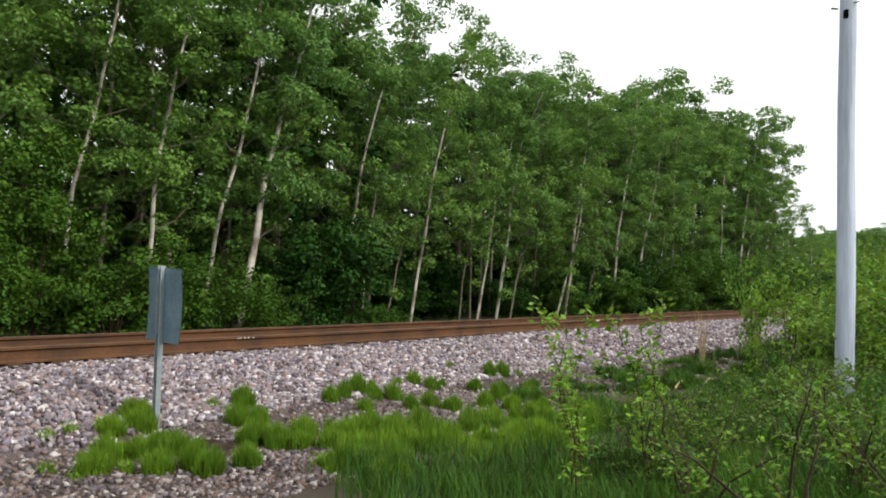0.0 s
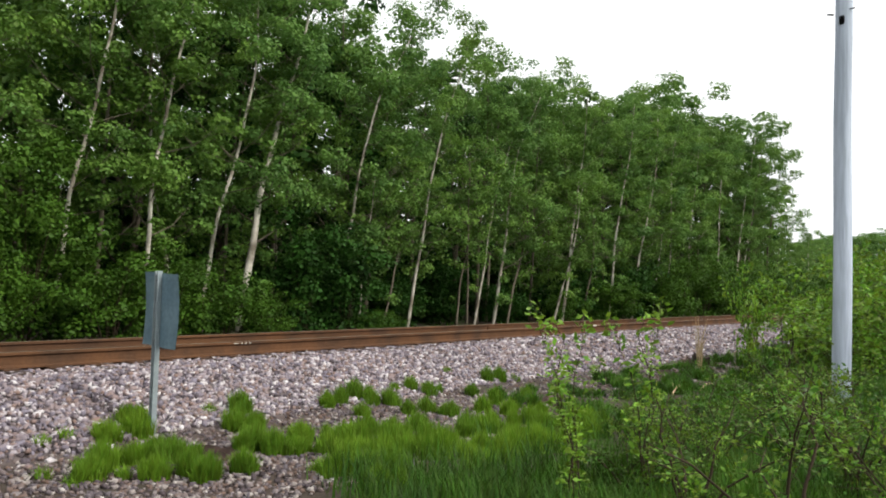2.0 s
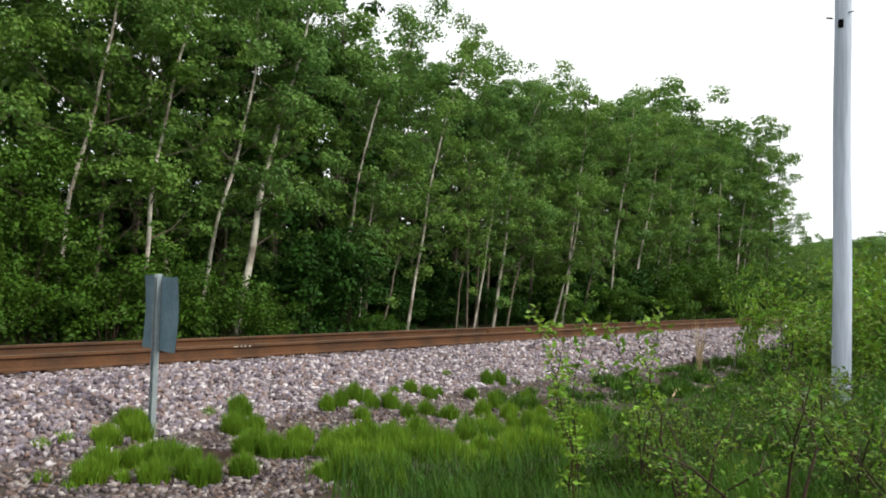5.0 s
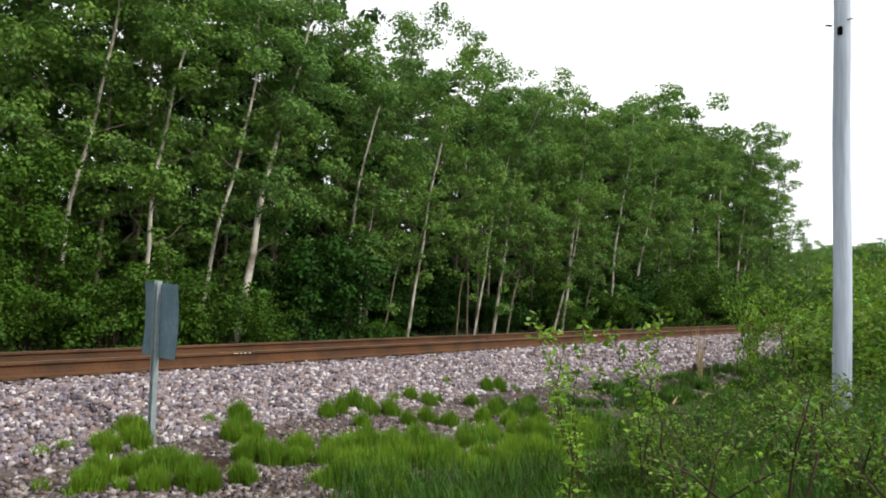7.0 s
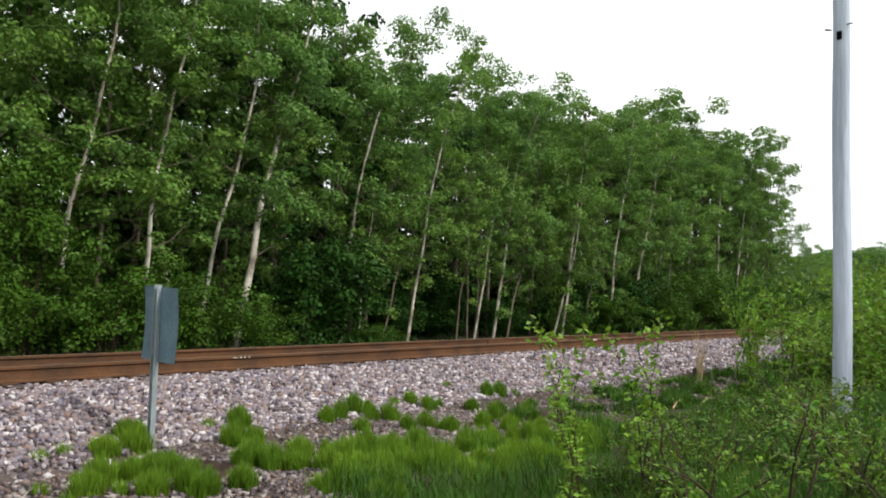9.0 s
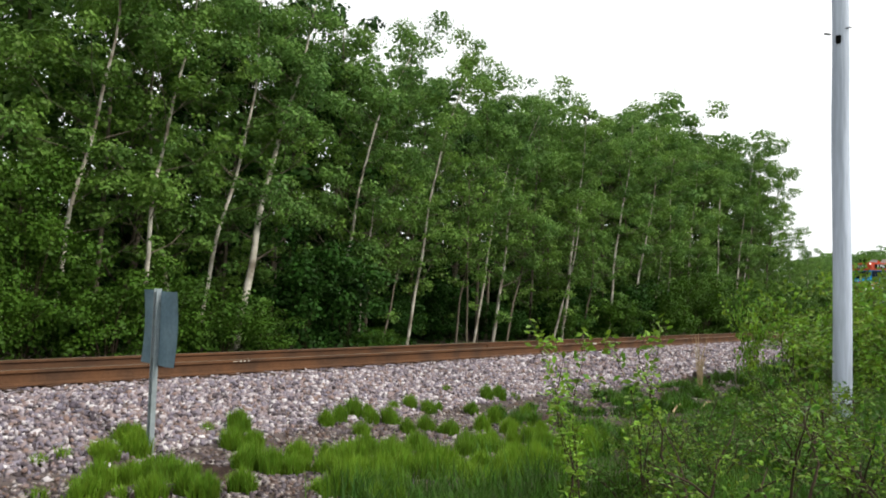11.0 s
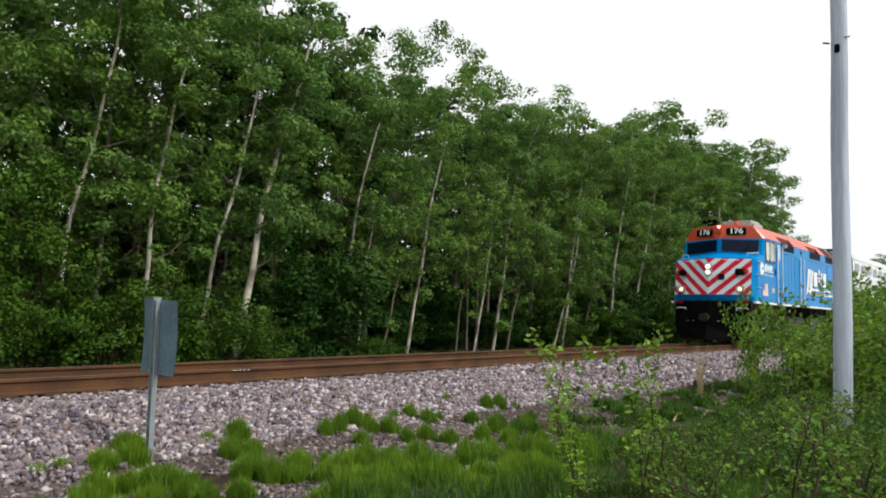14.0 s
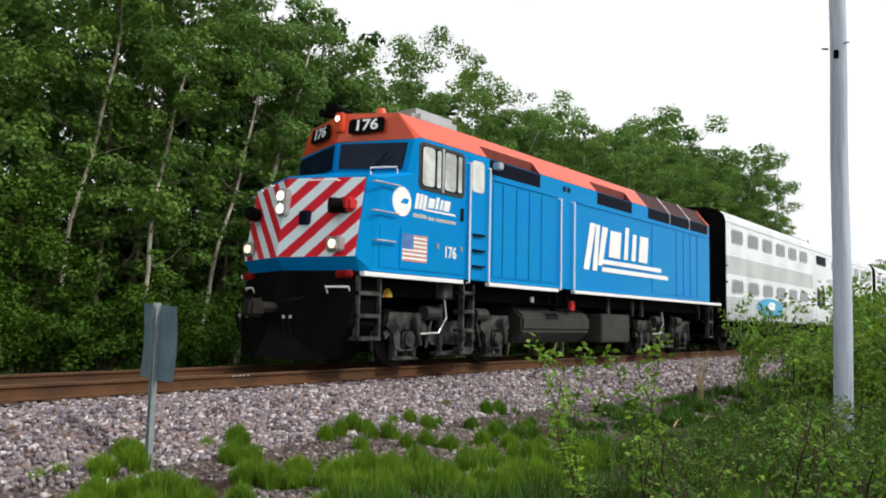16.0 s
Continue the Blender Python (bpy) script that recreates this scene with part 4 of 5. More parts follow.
        part("stringer", boxed(x1 - 0.05, x1, min(s * 1.36, s * 1.48), max(s * 1.36, s * 1.48), z0, 1.42, 0.008), M_GRIME, st)
        for k in range(n):
            z = z0 + (z1 - z0) * k / (n - 1)
            part("tread", boxed(x0, x1, min(s * 1.24, s * 1.49), max(s * 1.24, s * 1.49), z - 0.04, z + 0.03, 0.01), M_GRIME, st)


M_FLAGRED = mat("faded_flag_red", (0.62, 0.30, 0.26), 0.5, bump=0)
M_FLAGBLUE = mat("faded_flag_blue", (0.10, 0.22, 0.50), 0.5, bump=0)


def wheelset(parent, x, r, name="wheelset"):
    """Axle with two wheels, turning about its own centre."""
    bm = rodded([(0, -0.95, 0), (0, 0.95, 0)], 0.09, 10)
    for s in (-1, 1):
        rod(bm, [(0, s * 0.69, 0), (0, s * 0.72, 0)], [r + 0.025, r + 0.025], 28)
        rod(bm, [(0, s * 0.72, 0), (0, s * 0.83, 0)], [r, r - 0.006], 28)
        rod(bm, [(0, s * 0.83, 0), (0, s * 0.845, 0)], [r - 0.07, r - 0.09], 28)
        rod(bm, [(0, s * 0.84, 0), (0, s * 0.90, 0)], 0.16, 12)
        box(bm, -0.05, 0.05, min(s * 0.845, s * 0.86), max(s * 0.845, s * 0.86), 0.18, r - 0.12)
    ob = part(name, bm, M_WHEEL, parent, "steel wheels on an axle")
    ob.location = (x, 0, r)
    return ob


WHEELS = []


def truck(owner, xc, base, r, heavy):
    t = empty("truck")
    t.parent = owner
    h = base / 2
    bm = bmesh.new()
    for s in (-1, 1):
        y0, y1 = sorted((s * 0.98, s * 1.10))
        prof = [(-h - 0.55, 0.62), (-h - 0.30, 0.84), (-h + 0.35, 0.86), (-0.55, 0.62), (0.55, 0.62), (h - 0.35, 0.86), (h + 0.30, 0.84), (h + 0.55, 0.62),
                (h + 0.50, 0.50), (h + 0.30, 0.66), (h - 0.40, 0.68), (0.62, 0.40), (-0.62, 0.40), (-h + 0.40, 0.68), (-h - 0.30, 0.66), (-h - 0.50, 0.50)]
        prism(bm, prof, 1, y0, y1)
    box(bm, -0.30, 0.30, -1.0, 1.0, 0.50, 0.85, 0.02)
    frame_ob = part("truck_frame", bm, M_GRIME, t, "grey cast steel truck frame")
    for s in (-1, 1):
        for x in (-h, h):
            j = boxed(x - 0.17, x + 0.17, min(s * 0.96, s * 1.17), max(s * 0.96, s * 1.17), r - 0.17, r + 0.17, 0.03)
            disc(j, (x, s * 1.17, r), (0, s, 0), 0.13, 0.06)
            part("journal_box", j, M_GRIME, t)
            if heavy:
                g = bmesh.new()
                prism(g, [(x - 0.46, 0.98), (x + 0.46, 0.98), (x + 0.52, 0.72), (x + 0.34, 0.60), (x + 0.30, 0.34), (x + 0.16, 0.30), (x - 0.16, 0.30), (x - 0.30, 0.34), (x - 0.34, 0.60), (x - 0.52, 0.72)], 1, *sorted((s * 1.02, s * 1.14)))
                part("axle_guard", g, M_GRIME, t, "cast axle guard with grey dust")
                part("damper", rodded([(x + 0.30, s * 1.20, 0.40), (x + 0.12, s * 1.22, 0.92)], 0.045, 8), M_TANK, t)
                part("pedestal", boxed(x - 0.30, x - 0.20, min(s * 0.98, s * 1.12), max(s * 0.98, s * 1.12), 0.18, 0.80, 0.02), M_GRIME, t)
                part("pedestal", boxed(x + 0.20, x + 0.30, min(s * 0.98, s * 1.12), max(s * 0.98, s * 1.12), 0.18, 0.80, 0.02), M_GRIME, t)
                part("pedestal_tie", boxed(x - 0.32, x + 0.32, min(s * 1.0, s * 1.10), max(s * 1.0, s * 1.10), 0.14, 0.20, 0.01), M_GRIME, t)
                part("brake_cylinder", rodded([(x + (0.42 if x < 0 else -0.80), s * 1.16, 0.98), (x + (0.80 if x < 0 else -0.42), s * 1.16, 0.98)], 0.13, 12), M_TANK, t)
                part("brake_rod", rodded([(x * 0.5, s * 1.14, 0.9), (x * 0.62, s * 1.14, 0.35)], 0.03, 6), M_GRIME, t)
        for x in ((-0.34, -0.12, 0.12, 0.34) if heavy else (-0.15, 0.15)):
            sp = bmesh.new()
            for k in range(5):
                rod(sp, [(x, s * 1.06, 0.44 + k * 0.035), (x, s * 1.06, 0.462 + k * 0.035)], 0.085, 10)
            part("coil_spring", sp, M_GRIME, t)
        if heavy:
            part("swing_hanger", boxed(-0.5, -0.42, min(s * 1.08, s * 1.2), max(s * 1.08, s * 1.2), 0.25, 1.15, 0.02), M_GRIME, t)
            part("swing_hanger", boxed(0.42, 0.5, min(s * 1.08, s * 1.2), max(s * 1.08, s * 1.2), 0.25, 1.15, 0.02), M_GRIME, t)
            part("spring_plank", boxed(-0.55, 0.55, min(s * 0.98, s * 1.18), max(s * 0.98, s * 1.18), 0.20, 0.28, 0.02), M_GRIME, t)
            part("air_pipe", rodded([(-h + 0.95, s * 1.2, 1.35), (-h + 0.98, s * 1.25, 0.9), (-h + 0.75, s * 1.25, 0.62), (-h + 0.25, s * 1.2, 0.60)], 0.022, 6), M_SILVER, t, "pale flexible air pipe")
            part("sand_pipe", rodded([(-h - 0.6, s * 0.9, 1.2), (-h - 0.66, s * 0.9, 0.6), (-h - 0.50, s * 0.80, 0.12)], 0.022, 6), M_GRIME, t)
    for x in (-h, h):
        k = 0.22 if x < 0 else -0.92
        part("traction_motor", boxed(x + k, x + k + 0.70, -0.62, 0.62, 0.22, 0.92, 0.06), M_BLACK, t)
        WHEELS.append((wheelset(t, x, r), x, r))
    t.location = (xc, 0, RAIL)
    return t


def build_locomotive():
    loco = tagged(empty("locomotive"), "bright blue diesel passenger locomotive with orange roof and chevron nose", "locomotive")
    loco_hull(loco)
    roof = loco_roof(loco)
    for s in (-1, 1):
        number_board(roof, s)
    loco_front(loco)
    loco_side(loco, False)
    loco_side(loco, True)
    part("underframe", boxed(0.45, 16.5, -1.28, 1.28, 1.12, 1.495, 0.01), M_BLACK, loco, "black underframe")
    part("center_sill", boxed(0.6, 16.3, -0.45, 0.45, 0.62, 1.13, 0.01), M_BLACK, loco)
    part("rear_platform", boxed(15.6, 16.55, -1.50, 1.50, 1.40, 1.485, 0.01), M_BLACK, loco)
    part("rear_coupler", rodded([(16.4, 0, 0.87), (17.0, 0, 0.87)], 0.12, 8), M_GRIME, loco)
    bm = bmesh.new()
    oct_pts = [(-1.30, 0.55), (-1.05, 0.28), (1.05, 0.28), (1.30, 0.55), (1.30, 0.86), (1.0, 1.10), (-1.0, 1.10), (-1.30, 0.86)]
    prism(bm, oct_pts, 0, 5.15, 8.15)
    bmesh.ops.bevel(bm, geom=list(bm.edges), offset=0.05, segments=2, affect="EDGES")
    part("fuel_tank", bm, M_TANK, loco, "dark grey fuel tank")
    part("equipment_box", boxed(8.55, 10.15, -1.40, -0.5, 0.27, 0.98, 0.03), M_TANK, loco)
    part("equipment_box", boxed(8.55, 10.15, 0.5, 1.40, 0.27, 0.98, 0.03), M_TANK, loco)
    part("air_reservoir", rodded([(8.3, 0, 0.75), (10.3, 0, 0.75)], 0.3, 14), M_BLACK, loco)
    part("bell", rodded([(0.95, -1.22, 1.10), (0.95, -1.22, 1.2), (0.95, -1.22, 1.28)], [0.14, 0.11, 0.04], 12), M_YELLOW, loco, "yellow brass bell")
    part("cab_junction_box", boxed(2.25, 2.55, -1.45, -1.2, 1.12, 1.40, 0.02), M_GRIME, loco)
    part("fuel_gauge", disc(bmesh.new(), (5.45, -1.36, 1.22), (0, 1, 0), 0.06, 0.04), M_WHITE, loco)
    part("fuel_filler", boxed(7.1, 7.3, -1.36, -1.2, 1.02, 1.25, 0.02), M_RED, loco)
    for x in (9.0, 10.4, 11.0, 15.2):
        part("hanger", boxed(x, x + 0.06, -1.36, -1.28, 0.95, 1.4), M_GRIME, loco)
    for i, x in enumerate((6.2, 6.7)):
        part("side_step", boxed(x, x + 0.05, -1.50, -1.36, 1.02, 1.44, 0.01), M_BLACK, loco)
    part("side_step", boxed(6.2, 6.75, -1.52, -1.30, 1.0, 1.05, 0.01), M_BLACK, loco)
    truck(loco, 3.0, 2.74, 0.508, True)
    truck(loco, 13.06, 2.74, 0.508, True)
    return loco


# ---- double-deck passenger car ----
def car_section(k):
    """Half outline from sill to crown: y, z."""
    pts = [(1.50, 0.92), (1.52, 1.2), (1.52, 4.25), (1.46, 4.50), (1.28, 4.68), (0.9, 4.80), (0.0, 4.86)]
    return [(y * k, z) for y, z in pts]


def build_car():
    car = tagged(empty("passenger_car"), "stainless steel double-deck passenger car with fluted sides", "railway car", "passenger cars")
    L = 25.9
    half = car_section(1.0)
    outline = [(-y, z) for y, z in half] + [(y, z) for y, z in reversed(half[:-1])]
    bm = bmesh.new()
    prism(bm, outline, 0, 0.02, L - 0.02)
    part("body", bm, M_STEEL, car, "bright stainless steel body shell")
    for x0, x1 in ((-0.02, 0.05), (L - 0.05, L + 0.02)):
        e = bmesh.new()
        prism(e, [(y * 1.008, z * 1.003) for y, z in outline], 0, x0, x1)
        part("end_wall", e, M_BLACK, car, "black car end wall")
    e = bmesh.new()
    box(e, -0.42, -0.02, -0.55, 0.55, 1.25, 3.5, 0.08)
    part("diaphragm", e, M_BLACK, car, "black rubber gangway diaphragm")
    for s in (-1, 1):
        far = s > 0
        # fluted bands
        for z0, z1 in ((0.98, 1.80), (2.55, 3.22)):
            n = int((z1 - z0) / 0.062)
            bm = bmesh.new()
            for k in range(n):
                z = z0 + k * 0.062
                prism(bm, [(s * 1.518, z), (s * 1.536, z + 0.012), (s * 1.540, z + 0.03), (s * 1.532, z + 0.046), (s * 1.518, z + 0.052)], 0, 0.1, 11.6)
                prism(bm, [(s * 1.518, z), (s * 1.536, z + 0.012), (s * 1.540, z + 0.03), (s * 1.532, z + 0.046), (s * 1.518, z + 0.052)], 0, 14.6, L - 0.1)
            tagged(part("fluted_panel", bm, M_FLUTE, car, "horizontal fluted steel panel"), kind="stuff")
        bm = bmesh.new()
        box(bm, 0.05, L - 0.05, min(s * 1.50, s * 1.535), max(s * 1.50, s * 1.535), 4.28, 4.33, 0.008)
        part("drip_rail", bm, M_STEEL, car)
        # windows: two decks, six a side of the doors
        for k in range(12):
            x0 = (0.68 if k < 6 else 15.4) + (k % 6) * 1.765
            for z0, z1 in ((3.60, 4.10), (1.88, 2.36)):
                sp = plate(bmesh.new(), [(a if not far else -a, b) for a, b in rounded(x0, x0 + 1.14, z0, z1, 0.13)], (0, s * 1.52, 0), (-s, 0, 0), (0, 0, 1), 0.022)
                w = part("window", sp, M_SILVER, car, "window with rounded steel frame")
                sp = plate(bmesh.new(), [(a if not far else -a, b) for a, b in rounded(x0 + 0.06, x0 + 1.08, z0 + 0.05, z1 - 0.05, 0.10)], (0, s * 1.543, 0), (-s, 0, 0), (0, 0, 1), 0.004)
                part("pane", sp, M_CARPANE, w)
        g = part("vent_grille", boxed(12.35, 14.1, min(s * 1.51, s * 1.535), max(s * 1.51, s * 1.535), 3.70, 4.12, 0.01), M_NAVY, car, "dark ventilation grille")
        for k in range(6):
            part("slat", boxed(12.4, 14.05, min(s * 1.53, s * 1.55), max(s * 1.53, s * 1.55), 3.73 + k * 0.064, 3.75 + k * 0.064), M_NAVY, g)
        d = part("side_door", boxed(12.2, 14.0, min(s * 1.50, s * 1.53), max(s * 1.50, s * 1.53), 0.98, 2.68, 0.01), M_STEEL, car, "centre sliding doors")
        for x0 in (12.35, 13.2):
            part("door_pane", boxed(x0, x0 + 0.65, min(s * 1.52, s * 1.536), max(s * 1.52, s * 1.536), 1.75, 2.55, 0.005), M_NAVY, d)
        # blue emblem patch
        ring = [(5.0 + 1.7 * math.cos(a * math.tau / 24), 1.48 + 0.36 * math.sin(a * math.tau / 24)) for a in range(24)]
        e = part("emblem_patch", plate(bmesh.new(), [(a if not far else -a, b) for a, b in ring], (0, s * 1.541, 0), (-s, 0, 0), (0, 0, 1), 0.004), M_SKYBLUE, car, "light blue swoosh shape")
        ring = [(5.2 + 0.5 * math.cos(a * math.tau / 16), 1.55 + 0.16 * math.sin(a * math.tau / 16)) for a in range(16)]
        part("emblem_disc", plate(bmesh.new(), [(a if not far else -a, b) for a, b in ring], (0, s * 1.546, 0), (-s, 0, 0), (0, 0, 1), 0.004), M_WHITE, e)
        for z in (2.7, 3.25):
            part("end_grab", boxed(0.08, 0.16, min(s * 1.53, s * 1.56), max(s * 1.53, s * 1.56), z - 0.5, z - 0.42, 0.01), M_BLACK, car)
    part("roof_unit", boxed(12.4, 14.4, -0.7, 0.7, 4.80, 5.02, 0.08), M_SILVER, car, "roof ventilation unit")
    part("underbody", boxed(3.8, 22.0, -1.25, 1.25, 0.42, 0.95, 0.05), M_BLACK, car, "black underfloor equipment")
    part("coupler", rodded([(-0.55, 0, 0.87), (0.6, 0, 0.87)], 0.1, 8), M_GRIME, car)
    truck(car, 3.0, 2.59, 0.457, False)
    truck(car, 22.9, 2.59, 0.457, False)
    return car


LOCO = build_locomotive()
CARS = [build_car()]
first = len(WHEELS)
CARS.append(copy_thing(CARS[0], pose(40, D, 0)))
for t_ob in [o for o in CARS[1].children if o.name.startswith("truck.") or o.name == "truck"]:
    for w_ob in [o for o in t_ob.children if o.name.startswith("wheelset")]:
        WHEELS.append((w_ob, w_ob.location.x, 0.457))


# ---- sign, pole ----
M_SIGN = mat("sign_back", (0.165, 0.245, 0.29), 0.5, 0.35, vary=0.3, scale=3.5, fine=25, bump=0.05, second=(0.12, 0.19, 0.235))
M_POST = mat("galvanised_post", (0.30, 0.35, 0.37), 0.5, 0.4, vary=0.2, scale=4, fine=30, bump=0.1)
M_POLE = mat("weathered_pole", (0.48, 0.53, 0.64), 0.85, vary=0.24, scale=6, fine=30, bump=0.6, second=(0.36, 0.40, 0.49), stretch=0.08)


def build_sign():
    x, y = 4.22, 7.08
    s = tagged(empty("track_sign", pose(x, y, ground_z(x, y))), "bent grey metal sign seen from behind on a steel post", "sign")
    top = 0.84 - ground_z(x, y)
    bm = bmesh.new()
    prism(bm, [(-0.045, -0.03), (-0.03, -0.03), (-0.022, 0.012), (0.022, 0.012), (0.03, -0.03), (0.045, -0.03), (0.034, 0.028), (-0.034, 0.028)], 1, -0.3, top)
    for v in bm.verts:
        a, b, z = v.co.x, v.co.z, v.co.y
        v.co = (b - 0.02, a * 0.66, z)
    post = part("post", bm, M_POST, s, "galvanised steel channel post")
    bm = bmesh.new()
    n, rows = 10, 10
    g = []
    for j in range(rows + 1):
        z = top - 0.02 - 0.745 * j / rows
        row = []
        for i in range(n + 1):
            q = -1 + 2 * i / n
            bow = 0.025 * q * q * math.sin(j / rows * 3.1)
            row.append((0.006 + bow, q * 0.305, z + 0.012 * math.sin(q * 2)))
        g.append(row)
    for off in (0.0, 0.003):
        vs = [[bm.verts.new((a + off, b, c)) for a, b, c in row] for row in g]
        for j in range(rows):
            for i in range(n):
                bm.faces.new((vs[j][i], vs[j][i + 1], vs[j + 1][i + 1], vs[j + 1][i]))
    part("panel", bm, M_SIGN, s, "bent sheet metal panel")
    for z in (top - 0.1, top - 0.7):
        part("bolt", disc(bmesh.new(), (-0.035, 0, z), (1, 0, 0), 0.014, 0.03, 8), M_GRIME, s)


def build_pole():
    x, y = 12.35, 2.485
    p = tagged(empty("utility_pole", pose(x, y, 0)), "weathered grey wooden utility pole among bushes", "utility pole")
    z0, z1 = ground_z(x, y), 9.5
    bm = bmesh.new()
    n = 26
    pts = [(0.012 * math.sin(i * 0.9), -0.007 * (z0 + (z1 - z0) * i / n) + 0.008 * math.sin(i * 0.7 + 1), z0 - 0.3 * (i == 0) + (z1 - z0) * i / n) for i in range(n + 1)]
    rod(bm, pts, [0.133 - 0.030 * i / n for i in range(n + 1)], 20)
    part("shaft", bm, M_POLE, p, "", True)
    zb = 4.75
    part("bracket", boxed(-0.135, -0.06, -0.07, -0.0, zb, zb + 0.13, 0.01), M_BLACK, p, "dark metal bracket")
    part("bolt", rodded([(-0.08, -0.08, zb + 0.22), (-0.04, -0.20, zb + 0.24)], 0.010, 6), M_GRIME, p)
    part("bolt", rodded([(-0.06, 0.08, zb + 0.18), (-0.08, 0.17, zb + 0.2)], 0.014, 6), M_GRIME, p)


build_sign()
build_pole()


# ---- ballast stones ----
def stone_shapes(rng):
    """A few rough angular crushed-stone shapes, 12 faces each."""
    out = []
    cube = np.array([(x, y, z) for x in (-1, 1) for y in (-1, 1) for z in (-1, 1)], float) * 0.62
    fc = np.array([(0, 1, 3), (0, 3, 2), (4, 6, 7), (4, 7, 5), (0, 4, 5), (0, 5, 1), (2, 3, 7), (2, 7, 6), (0, 2, 6), (0, 6, 4), (1, 5, 7), (1, 7, 3)])
    for _ in range(8):
        out.append((cube * rng.uniform(0.45, 1.35, (8, 3)) * rng.uniform(0.45, 1.3, 3), fc))
    return out


def scatter_stones(name, xr, ur, count, size, rng, shapes, material=None):
    vs, fs, base = [], [], 0
    for _ in range(count):
        x, u = rng.uniform(*xr), rng.uniform(*ur)
        y = D - u
        v, f = shapes[rng.integers(len(shapes))]
        a, b = rng.uniform(0, 6.28), rng.uniform(-3.1, 3.1)
        ra = np.array([(math.cos(a), -math.sin(a), 0), (math.sin(a), math.cos(a), 0), (0, 0, 1)])
        rb = np.array([(1, 0, 0), (0, math.cos(b), -math.sin(b)), (0, math.sin(b), math.cos(b))])
        s = size * rng.uniform(0.5, 1.55)
        vs.append(v @ rb.T @ ra.T * s * 0.5 + (x, y, ground_z(x, y) + s * 0.12))
        fs.append(f + base)
        base += len(v)
    return new(name, quick_mesh(name, np.concatenate(vs), np.concatenate(fs), material or M_STONE))


def build_ballast():
    rng = np.random.default_rng(3)
    shapes = stone_shapes(rng)
    lab = "pinkish grey crushed stone ballast"
    o = scatter_stones("ballast_stones", (1.2, 13), (0.84, 3.15), 20000, 0.072, rng, shapes)
    tagged(o, lab, "ballast", kind="stuff")
    o = scatter_stones("ballast_stones", (13, 42), (0.84, 3.3), 16000, 0.10, rng, shapes)
    tagged(o, lab, "ballast", kind="stuff")
    o = scatter_stones("ballast_stones", (1.6, 9), (2.8, 5.6), 12000, 0.054, rng, shapes, M_STONE2)
    tagged(o, "scattered loose stones at the ballast toe", "ballast", kind="stuff")
    kinds = [quick_mesh("stone", v * 0.5, f, M_STONE1) for v, f in shapes]
    for k in range(300):
        x, u, s = rng.uniform(2.0, 4.6), rng.uniform(2.3, 3.5), rng.uniform(0.05, 0.10)
        o = new("stone", kinds[k % 8])
        o.parent = GROUND
        o.location = (x, D - u, ground_z(x, D - u) + s * 0.3)
        o.rotation_euler, o.scale = rng.uniform(-3, 3, 3), (s, s, s)
    o = scatter_stones("ballast_stones", (7.5, 19), (3.2, 4.8), 3500, 0.06, rng, shapes, M_STONE2)
    tagged(o, "scattered loose stones at the ballast toe", "ballast", kind="stuff")
    o = scatter_stones("ballast_stones", (1.2, 40), (-0.65, 0.65), 3000, 0.08, rng, shapes)
    tagged(o, lab, "ballast", kind="stuff")


build_ballast()


# ---- grass ----
def blades(bases, heights, leans, rng, width=0.008):
    """Tapered bent blades: two triangles and a tip each."""
    n = len(bases)
    az = rng.uniform(0, 6.283, n)
    d = np.stack([np.cos(az), np.sin(az), np.zeros(n)], 1)
    side = np.stack([-np.sin(az), np.cos(az), np.zeros(n)], 1) * width
    h = heights[:, None] * np.array([0, 0, 1.0])
    l = leans[:, None]
    p0, p1 = bases - side, bases + side
    mid = bases + h * 0.6 + d * l * 0.35
    p2, p3 = mid + side * 0.7, mid - side * 0.7
    p4 = bases + h + d * l
    v = np.stack([p0, p1, p2, p3, p4], 1).reshape(-1, 3)
    i = np.arange(n) * 5
    f = np.concatenate([np.stack([i, i + 1, i + 2], 1), np.stack([i, i + 2, i + 3], 1), np.stack([i + 3, i + 2, i + 4], 1)])
    return v, f


TUFTS = [(3.75, 7.1), (4.12, 7.36), (4.09, 7.12), (3.91, 6.54), (3.95, 6.31), (3.68, 6.5), (3.57, 5.95), (3.39, 6.47), (3.18, 6.27), (3.84, 5.85),
         (3.83, 5.56), (5.05, 6.91), (5.39, 7.26), (5.26, 6.82), (4.67, 6.21), (4.85, 6.25), (4.88, 6.02), (4.19, 5.59), (5.38, 6.21), (5.04, 5.87)]
SLOPE_TUFTS = [(6.58, 7.11), (6.84, 7.13), (7.19, 7.25), (7.28, 7.03), (7.5, 6.91), (8.39, 7.32), (8.52, 7.08), (7.71, 6.45), (7.31, 6.42), (6.72, 6.64),
               (6.76, 5.79), (10.06, 7.17), (10.41, 7.17), (9.14, 6.77), (7.84, 6.15), (8.36, 6.01), (9.61, 6.13), (9.26, 6.4), (8.73, 5.34), (7.92, 5.23),
               (8.11, 5.14), (7.86, 4.76), (7.38, 4.15), (6.8, 5.13), (7.66, 5.4), (6.48, 4.65), (6.43, 4.3), (8.46, 4.5), (7.97, 4.2), (8.9, 6.2), (8.5, 5.7)]


